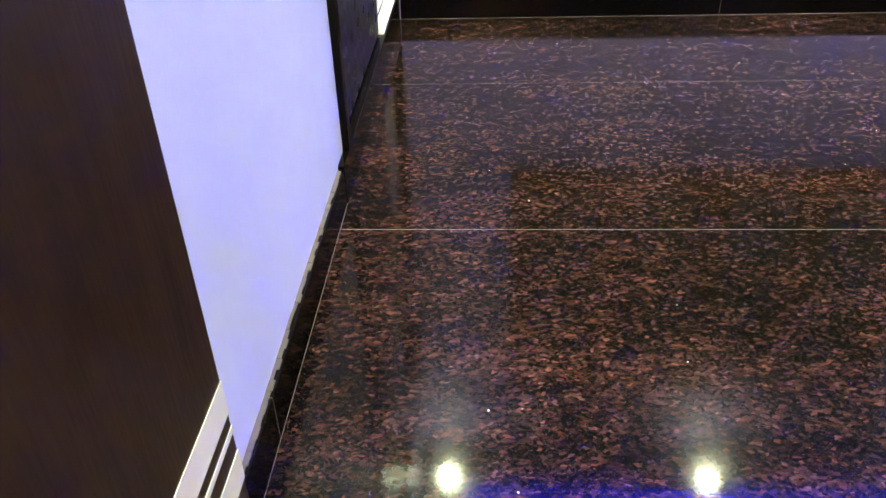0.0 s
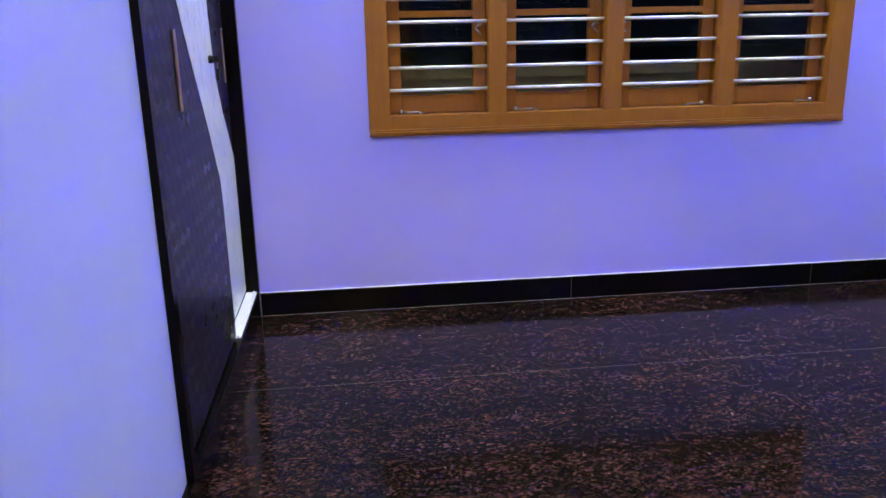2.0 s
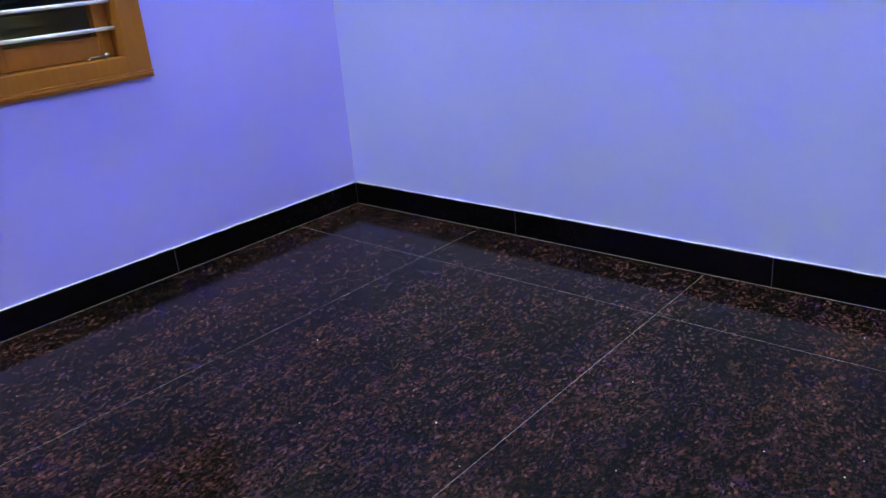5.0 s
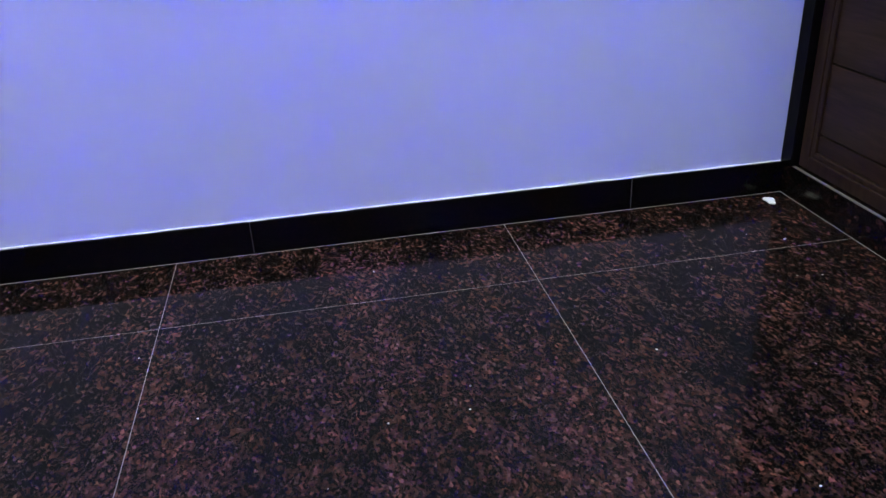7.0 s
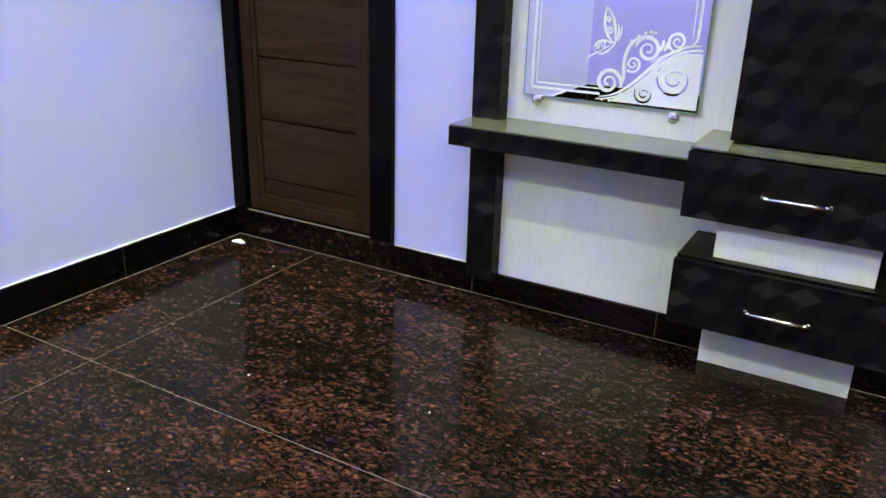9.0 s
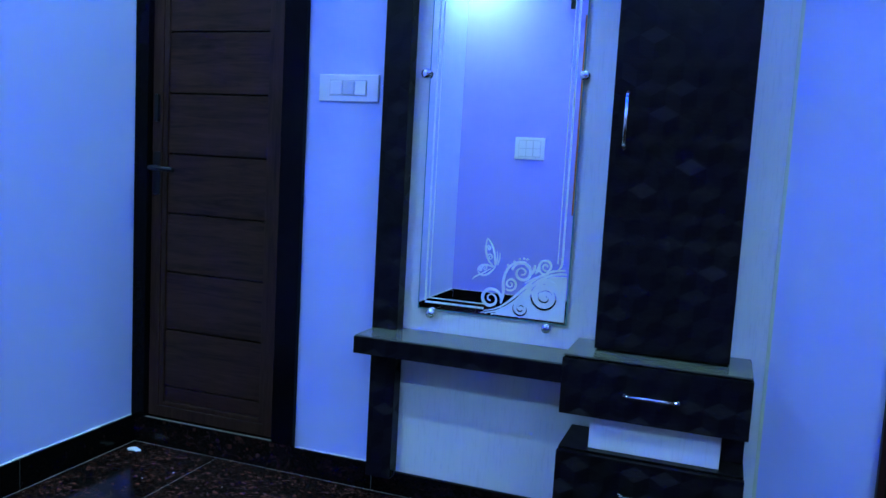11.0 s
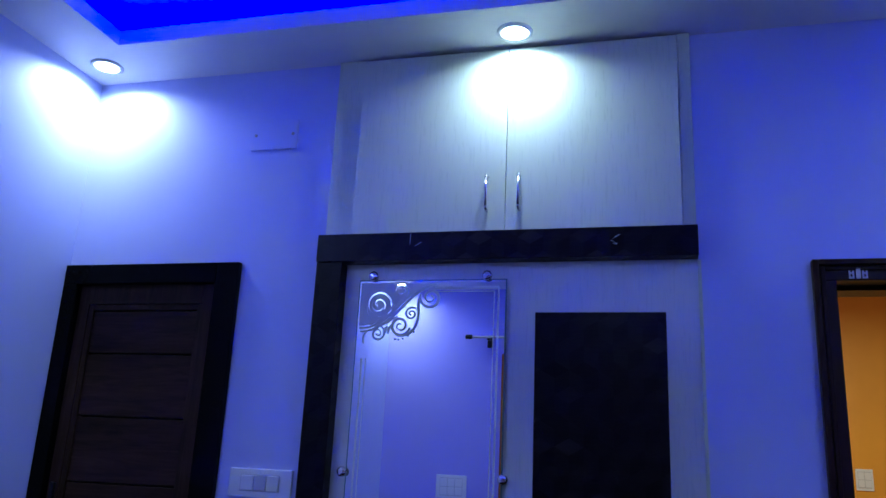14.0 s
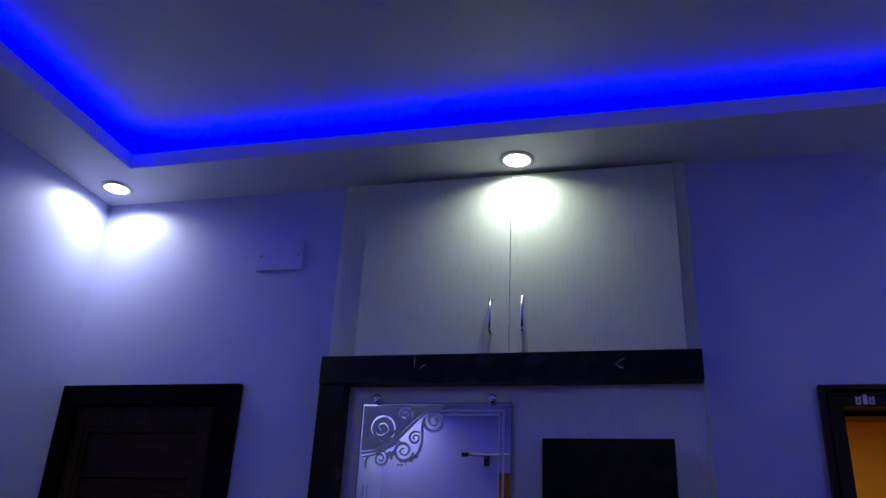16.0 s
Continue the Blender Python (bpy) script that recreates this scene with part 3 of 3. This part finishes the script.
part("leaf_panel", boxes((XF - 0.036, XF, L0, L1, 0.012, 2.02), bevel=0.0015), LEAFWOOD, dl)
for z0, z1 in ((0.397, 0.451), (0.363, 0.374), (0.275, 0.329)):
    part("inlay_band", boxes((XF - 0.001, XF + 0.0012, L0 + 0.001, L1 + 0.0005, z0, z1)), INLAY, dl, "pale horizontal inlay band")
ky, kz = 0.857, 0.995
knob = part("knob", turned([(0.0262, 0.006), (0.0252, 0.012), (0.0248, 0.028), (0.0275, 0.037), (0.0292, 0.062), (0.0288, 0.070), (0.0266, 0.072)], (XF, ky, kz), (1, 0, 0), 36), BRASS, dl, "brushed brass lock knob", smooth=True)
part("rose", turned([(0.036, 0.0), (0.036, 0.004), (0.031, 0.007), (0.026, 0.008)], (XF, ky, kz), (1, 0, 0), 36), CHROME, dl, "chrome rose", smooth=True)
part("end_cap", turned([(0.0262, 0.0715), (0.0250, 0.0745), (0.020, 0.0755)], (XF, ky, kz), (1, 0, 0), 36), BLACKMETAL, knob, "dark glossy end cap", smooth=True)
part("thumb_turn", boxes((XF + 0.026, XF + 0.056, ky - 0.010, ky + 0.010, kz + 0.023, kz + 0.041), bevel=0.004), BRASS, knob, "brass thumb turn")
part("sticker", boxes((XF + 0.020, XF + 0.030, ky - 0.0264, ky - 0.0243, kz - 0.001, kz + 0.008)), GREEN, knob, "small green sticker")
for z in (0.25, 1.0, 1.75):
    part("hinge", tubes(((XF - 0.005, L0 - 0.006, z - 0.05), (XF - 0.005, L0 - 0.006, z + 0.05), 0.006), sides=10), BRASS, dl, "brass hinge")

# ---- hall behind the entrance ----
wall("wall_hall_far", "y", -4.5, -4.38, -1.5, 2.6, 0, 2.9, [], GOLD, "ochre painted hall wall")
wall("wall_hall_side", "x", -1.5, -1.38, -4.38, -0.15, 0, 2.9, [], GOLD, "ochre painted hall side wall")
wall("wall_hall_end", "x", 2.6, 2.72, -4.5, -0.15, 0, 2.9, [], GOLD, "ochre painted hall end wall")
structure("ceiling_hall", boxes((-1.5, 2.72, -4.5, -0.15, 2.9, 2.96)), WHITE, "white hall ceiling", "ceiling")
structure("floor_hall", boxes((-1.5, 2.72, -4.5, -0.15, -0.10, 0.0), (0.09, 1.08, -0.15, 0.012, -0.10, 0.0)), TILE, "beige tiled hall floor", "floor")
skirting("baseboard_hall", [(-1.38, 2.6, -4.38, -4.366, 0, 0.1)])
switch_plate("switch_plate", -0.05, 0.072, 1.41, 1.568, -4.38, 1, [(0.14, 0.48, 0), (0.52, 0.86, 0)], "white switch plate on the ochre hall wall", 2)
hook = thing("wall_hook", (-0.283, -4.38, 2.341), "small shiny brass hook on the ochre hall wall", "hook")
part("base", turned([(0.022, 0.0), (0.022, 0.006), (0.014, 0.010)], (-0.283, -4.38, 2.341), (0, 1, 0), 18), BRASS, hook, smooth=True)
part("arm", tubes(((-0.283, -4.372, 2.341), (-0.283, -4.335, 2.331), 0.007), ((-0.283, -4.335, 2.331), (-0.283, -4.320, 2.356), 0.008)), BRASS, hook, smooth=True)
# the hall's light source is out of view: fixture and place are assumed
hl = thing("assumed_hall_lamp", (0.4, -2.6, 2.9), "assumed warm round ceiling lamp, out of view, that lights the hall", "ceiling lamp")
part("lamp_glass", turned([(0.14, 0), (0.14, 0.03), (0.11, 0.06), (0.05, 0.075)], (0.4, -2.6, 2.9), (0, 0, -1)), glow("warm_lamp_glass", (1.0, 0.78, 0.45), 6.0), hl, "warm glass shade of the assumed lamp", smooth=True)
# added light under the assumed fixture, brightens the ochre walls
data = bpy.data.lights.new("hall_beam", "AREA")
data.shape, data.size, data.energy, data.color = "DISK", 0.25, 56, (1.0, 0.78, 0.48)
new("hall_beam", data).matrix_basis = pose(0.4, -2.6, 2.81)

# ---- dressing unit in the back wall ----
YB = 0.004
unit = thing("dressing_unit", (2.015, 0, 0.1), "built-in dressing unit with dark lozenge laminate frame and white back", "dressing unit")
part("back_panel", boxes((1.410, 2.620, -0.15, YB, 0.081, 2.20)), WHITELAM, unit, "white streaked laminate back panel")
part("side_post", boxes((2.537, 2.627, YB - 0.004, 0.056, 0.070, 2.083), bevel=0.002), DARKLAM, unit, "dark lozenge laminate post")
part("head_beam", boxes((1.408, 2.629, YB - 0.004, 0.058, 2.085, 2.179), bevel=0.002), DARKLAM, unit, "dark lozenge laminate beam")
part("edge_strip", boxes((1.400, 1.410, -0.02, YB + 0.003, 0.088, 2.083)), PALELAM, unit)
shelf = part("shelf", boxes((1.952, 2.628, YB, 0.190, 0.521, 0.576), bevel=0.002), DARKLAM, unit, "dark laminate shelf edge")
part("shelf_top", boxes((1.954, 2.624, YB, 0.187, 0.576, 0.580)), SHELFTOP, shelf, "grey-brown shelf top")

tall = thing("wall_cabinet", (1.69, 0.05, 0.62), "tall narrow dark lozenge laminate cabinet with chrome handle", "cabinet")
part("body", boxes((1.510, 1.876, YB + 0.001, 0.128, 0.625, 1.893), bevel=0.0015), DARKLAM, tall)
td = part("door", boxes((1.508, 1.878, 0.130, 0.149, 0.628, 1.895), bevel=0.002), DARKLAM, tall)
pull(td, (1.836, 0.149, 1.205), (1.836, 0.149, 1.355), (0, 0.03, 0))


def drawer(z0, z1, hx0, hx1, hz, label):
    ob = thing("drawer_box", (1.70, 0.1, z0), label, "drawer", "floating drawers")
    part("carcass", boxes((1.447, 1.949, YB + 0.001, 0.219, z0, z1), bevel=0.0015), DARKLAM, ob)
    f = part("front", boxes((1.445, 1.951, 0.2205, 0.240, z0 - 0.002, z1 - 0.006), bevel=0.002), DARKLAM, ob)
    pull(f, (hx0, 0.240, hz), (hx1, 0.240, hz), (0, 0.03, 0))
    return ob


top_drawer = drawer(0.452, 0.617, 1.629, 1.769, 0.532, "dark lozenge laminate drawer under the tall cabinet")
part("drawer_top", boxes((1.449, 1.947, YB + 0.002, 0.238, 0.617, 0.6215)), SHELFTOP, top_drawer, "grey-brown laminate top")
drawer(0.172, 0.346, 1.625, 1.764, 0.249, "dark lozenge laminate drawer close above the floor")
spacer = thing("drawer_spacer", (1.69, 0.1, 0.346), "white laminate block between the two drawers", "spacer")
part("block", boxes((1.511, 1.868, YB + 0.001, 0.192, 0.346, 0.450), bevel=0.0015), WHITELAM, spacer)
part("end_block", boxes((1.449, 1.509, YB + 0.001, 0.120, 0.347, 0.450), bevel=0.0015), DARKLAM, spacer, "dark laminate end block")
plinth = thing("plinth", (1.69, 0.05, 0.0), "white laminate plinth under the lowest drawer", "plinth")
part("block", boxes((1.512, 1.886, 0.015, 0.075, 0.0, 0.170), bevel=0.0015), WHITELAM, plinth)

loft = thing("loft_cupboard", (2.015, 0, 2.2), "pale laminate loft cupboard with two doors above the dressing unit", "cupboard")
part("carcass", boxes((1.410, 2.620, -0.15, -0.025, 2.202, 2.843)), PALELAM, loft)
part("stile", boxes((1.410, 1.448, -0.0225, 0.020, 2.181, 2.843), bevel=0.001), PALELAM, loft)
part("stile", boxes((2.525, 2.620, -0.0225, 0.020, 2.181, 2.843), bevel=0.001), PALELAM, loft)
part("rail", boxes((1.410, 2.620, -0.025, -0.023, 2.181, 2.201)), PALELAM, loft)
for a, b, hx in ((1.450, 1.997, 1.952), (1.999, 2.523, 2.058)):
    d = part("door", boxes((a, b, -0.022, 0.033, 2.183, 2.832), bevel=0.002), PALELAM, loft, "pale streaked laminate door")
    pull(d, (hx, 0.033, 2.252), (hx, 0.033, 2.368), (0, 0.028, 0), 0.0055)

# torn remains of protective film on the new laminate
bm = bmesh.new()
random.seed(21)
for cx, cz, y, n in ((2.17, 2.045, YB, 5), (2.235, 2.04, YB, 4), (1.66, 2.045, YB, 5), (1.585, 2.05, YB, 4), (1.665, 2.145, 0.058, 3), (2.30, 2.15, 0.058, 2), (2.555, 2.30, 0.020, 4), (1.60, 1.97, YB, 2)):
    for i in range(n):
        x, z = cx + random.uniform(-0.022, 0.022), cz + random.uniform(-0.025, 0.02)
        dx, dz = random.choice(((0.0, 0.035), (0.022, 0.013), (-0.022, 0.013), (0.012, 0.0)))
        ribbon(bm, [(x, z), (x + dx * 0.5, z + dz * 0.5), (x + dx, z + dz)], [0.0006, 0.0010, 0.0005], y + 0.0001, y + 0.0006)
tagged(part("film_remains", bm, FROST, unit, "torn bits of clear protective film"), kind="stuff")

# ---- mirror with etched scrolls ----
MX0, MX1, MZ0, MZ1 = 1.987, 2.483, 0.655, 2.029
MY = YB + 0.014
mir = thing("mirror", (2.235, MY, MZ0), "frameless wall mirror with frosted scroll etching on steel studs", "mirror")
part("glass_body", boxes((MX0, MX1, MY - 0.006, MY - 0.0005, MZ0, MZ1), bevel=0.001), GLASSEDGE, mir)
part("silvering", boxes((MX0 + 0.004, MX1 - 0.004, MY - 0.0005, MY, MZ0 + 0.004, MZ1 - 0.004)), MIRROR, mir, "clear silvered mirror face")
for x, z in ((2.048, 0.642), (2.434, 0.646), (1.983, 1.416), (2.491, 1.416), (2.050, 2.038), (2.432, 2.040)):
    part("stud", turned([(0.010, -0.018), (0.010, 0.004), (0.016, 0.006), (0.016, 0.013), (0.012, 0.017), (0.004, 0.018)], (x, MY, z), (0, 1, 0), 20), CHROME, mir, "round steel mirror stud", smooth=True)
EY0, EY1 = MY + 0.0002, MY + 0.0012


def spiral(cx, cz, r, turns, start, sign, w0=0.009, w1=0.004):
    n = int(28 * turns)
    pts, ws = [], []
    for i in range(n + 1):
        f = i / n
        a = start + sign * 2 * math.pi * turns * f
        q = r * (1 - 0.86 * f)
        pts.append((cx + q * math.cos(a), cz + q * math.sin(a)))
        ws.append((w1 + (w0 - w1) * math.sin(math.pi * min(1, f * 1.3 + 0.15))))
    return pts, ws


def bezier(p0, p1, p2, p3, w, n=22):
    pts, ws = [], []
    for i in range(n + 1):
        f = i / n
        c = [(1 - f) ** 3, 3 * f * (1 - f) ** 2, 3 * f * f * (1 - f), f ** 3]
        pts.append(tuple(sum(k * p[j] for k, p in zip(c, (p0, p1, p2, p3))) for j in (0, 1)))
        ws.append(0.0015 + w * math.sin(math.pi * (0.12 + 0.86 * f)))
    return pts, ws


def scroll(name, to, label):
    """The scroll: u runs along the mirror's short side from a corner, v along its long side; to() lays it on the glass."""
    bm = bmesh.new()
    strokes = [spiral(0.073, 0.085, 0.043, 1.9, 1.6, -1, 0.009), spiral(0.148, 0.040, 0.022, 1.6, 0.6, -1, 0.006), spiral(0.248, 0.060, 0.036, 1.8, 3.4, -1, 0.009), spiral(0.186, 0.113, 0.022, 1.6, 5.4, -1, 0.006),
               spiral(0.150, 0.152, 0.034, 1.8, 0.2, 1, 0.008), spiral(0.076, 0.178, 0.025, 1.7, 5.0, 1, 0.006),
               bezier((0.010, 0.160), (0.13, 0.165), (0.14, 0.020), (0.278, 0.012), 0.008), bezier((0.016, 0.172), (0.14, 0.165), (0.16, 0.030), (0.270, 0.019), 0.006), bezier((0.012, 0.150), (0.10, 0.150), (0.12, 0.060), (0.182, 0.048), 0.005),
               bezier((0.030, 0.090), (0.034, 0.150), (0.10, 0.140), (0.150, 0.092), 0.007), bezier((0.126, 0.044), (0.140, 0.070), (0.170, 0.062), (0.186, 0.044), 0.004),
               bezier((0.214, 0.048), (0.200, 0.090), (0.216, 0.110), (0.204, 0.138), 0.006), bezier((0.206, 0.070), (0.222, 0.150), (0.190, 0.192), (0.140, 0.186), 0.006), bezier((0.052, 0.170), (0.07, 0.150), (0.10, 0.150), (0.140, 0.120), 0.005),
               bezier((0.098, 0.184), (0.096, 0.170), (0.104, 0.160), (0.108, 0.152), 0.008), bezier((0.112, 0.180), (0.110, 0.168), (0.116, 0.158), (0.118, 0.150), 0.006), bezier((0.040, 0.170), (0.026, 0.180), (0.024, 0.195), (0.030, 0.210), 0.003)]
    for i, (pts, ws) in enumerate(strokes):
        ribbon(bm, [to(*p) for p in pts], [q * 1.1 for q in ws], EY0, EY1 + 0.0006 + 0.00012 * i)
    for (u0, v0), (u1, v1), n in (((0.026, 0.085), (0.070, 0.032), 5), ((0.214, 0.036), (0.262, 0.012), 4), ((0.136, 0.196), (0.198, 0.172), 5), ((0.150, 0.012), (0.170, 0.020), 2)):
        for i in range(n):
            f = i / (n - 1)
            bow = 0.010 * math.sin(math.pi * f)
            x, z = to(u0 + (u1 - u0) * f - bow * 0.6, v0 + (v1 - v0) * f + (bow if v0 > 0.1 else -bow))
            m = Matrix.Translation((x, EY1 - 0.0005, z)) @ pose(0, 0, 0, 90)
            bmesh.ops.create_cone(bm, cap_ends=True, segments=10, radius1=0.0036, radius2=0.0036, depth=0.001, matrix=m)
    return part(name, bm, FROST, mir, label)


scroll("etched_scroll", lambda u, v: (MX0 + u, MZ0 + v), "frosted scroll at the foot of the mirror")
scroll("etched_scroll", lambda u, v: (MX1 - u, MZ1 - v), "frosted scroll at the head of the mirror")
# frosted fields under the scrolls, with clear curls left in them


def frosted_field(to, label):
    bm = bmesh.new()
    field = [to(u, v) for u, v in ((0.245, 0.010), (0.008, 0.010), (0.008, 0.152), (0.050, 0.150), (0.090, 0.134), (0.125, 0.100), (0.155, 0.066), (0.195, 0.034))]
    back = [bm.verts.new((x, EY0 - 0.0001, z)) for x, z in field]
    front = [bm.verts.new((x, EY1 - 0.0006, z)) for x, z in field]
    bm.faces.new(back)
    bm.faces.new(front)
    n = len(field)
    for i in range(n):
        bm.faces.new((back[i], back[(i + 1) % n], front[(i + 1) % n], front[i]))
    part("frosted_field", bm, FROST, mir, label)
    bm = bmesh.new()
    for pts, ws in (spiral(0.073, 0.082, 0.046, 1.9, 1.6, -1, 0.009), spiral(0.148, 0.037, 0.024, 1.6, 0.6, -1, 0.006)):
        ribbon(bm, [to(u, v) for u, v in pts], [k * 1.35 for k in ws], EY0, EY1 + 0.0002)
    part("clear_scroll", bm, MIRROR, mir, "clear scroll left in the frosted field")


frosted_field(lambda u, v: (MX0 + u, MZ0 + v), "frosted corner field at the foot")
frosted_field(lambda u, v: (MX1 - u, MZ1 - v), "frosted corner field at the head")
bm = bmesh.new()
for off, w in ((0.026, 0.006), (0.040, 0.003)):
    for pts in ([(MX1 - off, MZ0 + off + 0.004), (MX1 - off, MZ1 - 0.26)], [(MX1 - off, MZ0 + off), (MX0 + 0.27, MZ0 + off)], [(MX0 + off, MZ0 + 0.19), (MX0 + off, MZ1 - off)], [(MX0 + off, MZ1 - off), (MX1 - 0.26, MZ1 - off)]):
        ribbon(bm, pts, [w, w], EY0, EY1)
part("etched_border", bm, FROST, mir, "double frosted border line")
# butterfly
bm = bmesh.new()
bx, bz = MX0 + 0.240, MZ0 + 0.160
q = 0
for pts, ws in (bezier((bx, bz), (bx + 0.06, bz + 0.03), (bx + 0.055, bz + 0.09), (bx + 0.045, bz + 0.115), 0.006), bezier((bx, bz), (bx + 0.0, bz + 0.05), (bx + 0.01, bz + 0.09), (bx + 0.045, bz + 0.115), 0.006),
                bezier((bx + 0.01, bz), (bx + 0.05, bz + 0.02), (bx + 0.09, bz + 0.0), (bx + 0.085, bz - 0.02), 0.006), bezier((bx, bz), (bx + 0.03, bz - 0.03), (bx + 0.06, bz - 0.05), (bx + 0.085, bz - 0.02), 0.006), bezier((bx + 0.02, bz - 0.005), (bx + 0.08, bz - 0.04), (bx + 0.10, bz - 0.04), (bx + 0.11, bz - 0.055), 0.004),
                bezier((bx - 0.004, bz + 0.01), (bx - 0.01, bz + 0.03), (bx - 0.012, bz + 0.05), (bx - 0.006, bz + 0.065), 0.004), bezier((bx - 0.012, bz + 0.01), (bx - 0.02, bz + 0.03), (bx - 0.024, bz + 0.05), (bx - 0.02, bz + 0.06), 0.004),
                spiral(bx + 0.026, bz + 0.040, 0.014, 1.3, 0, 1, 0.005), spiral(bx + 0.036, bz + 0.075, 0.011, 1.2, 0, 1, 0.005), spiral(bx + 0.050, bz - 0.006, 0.013, 1.2, 0, 1, 0.005), spiral(bx + 0.072, bz - 0.014, 0.009, 1.2, 0, 1, 0.005)):
    q += 1
    ribbon(bm, [(bx + (x - bx) * 0.66, bz + (z - bz) * 0.80) for x, z in pts], [k * 0.85 for k in ws], EY0, EY1 + 0.0001 * q)
part("etched_butterfly", bm, FROST, mir, "frosted butterfly figure")

# ---- sliding wardrobe in the left wall ----
LAY[0] = Matrix.Translation((0, RY, 0)) @ Matrix.Scale(0.9655, 4) @ Matrix.Translation((0, -4.10, 0))
w = thing("sliding_wardrobe", (-0.05, 3.3, 0), "built-in sliding wardrobe, aubergine laminate with a white wave, granite frame", "wardrobe")
part("plinth", boxes((-0.12, 0.004, 2.372, 4.10 - 0.001, 0.0, 0.122), bevel=0.002), SKIRT, w, "black granite plinth")
part("jamb", boxes((-0.12, 0.006, 2.468, 2.515, 0.122, 2.16), bevel=0.002), FRAME, w, "black granite jamb")
part("jamb", boxes((-0.12, 0.006, 4.062, 4.10 - 0.001, 0.122, 2.16), bevel=0.002), FRAME, w, "black granite jamb")
part("lintel", boxes((-0.12, 0.006, 2.505, 4.062, 2.10, 2.16), bevel=0.002), FRAME, w, "black granite lintel")
part("track", boxes((-0.052, -0.004, 3.502, 4.061, 0.122, 0.128), (-0.018, -0.013, 3.502, 4.061, 0.128, 0.135)), BARPAINT, w, "white sliding track")
part("back", boxes((-0.62, -0.60, 2.40, 4.10, 0.0, 2.2), (-0.60, -0.12, 2.40, 2.42, 0.0, 2.2), (-0.60, -0.12, 4.10, 4.10 + 0.02, 0.0, 2.2), (-0.60, -0.12, 2.42, 4.10, 2.16, 2.2), (-0.60, -0.12, 2.42, 4.10, 0.0, 0.1)), DARKGAP, w)
d1 = part("door", boxes((-0.046, -0.022, 2.508, 3.500, 0.134, 2.098), bevel=0.001), WARDLAM, w, "aubergine laminate sliding door")
d2 = part("door", boxes((-0.078, -0.052, 3.440, 4.060, 0.134, 2.098), bevel=0.001), WARDLAM, w, "white and aubergine sliding door")
bm = bmesh.new()
edge1 = [(3.498, 0.66), (3.505 - 0.02, 0.75), (3.36, 0.93), (3.19, 1.14), (3.06, 1.31), (2.98, 1.43), (2.93, 1.60), (2.95, 1.80), (3.05, 2.09)]
outline(bm, edge1 + [(3.498, 2.09)], -0.0225, -0.0205)
part("white_wave", bm, WHITELAM, d1, "white wave inlay")
bm = bmesh.new()
outline(bm, [(3.445, 0.14), (4.055, 0.14), (4.055, 0.75), (3.96, 0.86), (3.86, 0.97), (3.77, 1.10), (3.735, 1.25), (3.72, 1.45), (3.70, 1.70), (3.66, 1.90), (3.62, 2.09), (3.445, 2.09)], -0.0525, -0.0505)
part("white_wave", bm, WHITELAM, d2, "white wave inlay")
part("handle", boxes((-0.022, -0.014, 2.915, 2.935, 1.055, 1.285), bevel=0.003), STEEL, d1, "slim vertical flush handle")
part("handle", boxes((-0.052, -0.044, 3.985, 4.003, 1.075, 1.295), bevel=0.003), STEEL, d2, "slim vertical flush handle")
lk = part("lock", turned([(0.014, 0), (0.014, 0.012), (0.010, 0.016)], (-0.021, 3.475, 1.185), (1, 0, 0), 18), BLACKMETAL, d1, "black cylinder lock", smooth=True)
part("key", boxes((-0.006, 0.016, 3.472, 3.478, 1.175, 1.196), bevel=0.002), BLACKMETAL, lk, "black headed key")
part("spare_key", boxes((0.000, 0.010, 3.478, 3.500, 1.112, 1.152), bevel=0.002), BLACKMETAL, lk, "hanging black headed key")
part("key_ring", tubes(((0.010, 3.476, 1.176), (0.005, 3.488, 1.150), 0.0015), sides=6), STEEL, lk, "thin steel key ring")

LAY[0] = Matrix.Identity(4)

# ---- small debris in the corner ----
random.seed(9)
crumb = thing("plaster_crumb", (3.580, 0.09, 0), "flat pale crumb of plaster on the floor", "debris")
bm = bmesh.new()
for i in range(7):
    a = random.random() * 6.28
    r = 0.022 * random.random()
    s = 0.010 + 0.012 * random.random()
    m = Matrix.Translation((3.580 + r * math.cos(a) * 1.3, 0.092 + r * math.sin(a), 0.001)) @ Matrix.Diagonal((s, s * 0.8, 0.004, 1))
    bmesh.ops.create_icosphere(bm, subdivisions=1, radius=1.0, matrix=m)
part("flake", bm, PUTTY, crumb)
specks = bmesh.new()
for i in range(70):
    x, y = 0.1 + random.random() * 3.4, 0.1 + random.random() * 3.5
    s = 0.0009 + 0.0016 * random.random() ** 2
    bmesh.ops.create_icosphere(specks, subdivisions=1, radius=1.0, matrix=Matrix.Translation((x, y, 0.0005)) @ Matrix.Diagonal((s, s * 1.6, s * 0.4, 1)))
tagged(part("dust_specks", specks, PUTTY, None), "scattered pale dust specks on the granite floor", "dust", kind="stuff")

# ---- granite slabs of the floor ----
XS = [0.0, 3.251, RX]
YS = [0.0, 0.966, 1.976, 2.988, RY]
cells = [(XS[i], XS[i + 1], YS[j], YS[j + 1]) for i in range(2) for j in range(4)]
for x0, x1, y0, y1 in cells:
    g = 0.0009
    x0, x1 = max(x0 + g, 0.0025), min(x1 - g, RX - T - 0.0025)
    h = 0.0008
    y0, y1 = max(y0 + h, T + 0.0025), min(y1 - h, RY - T - 0.0025)
    part("granite_slab", boxes((x0, x1, y0, y1, -0.0045, 0.0)), FLOOR, floor_slab)
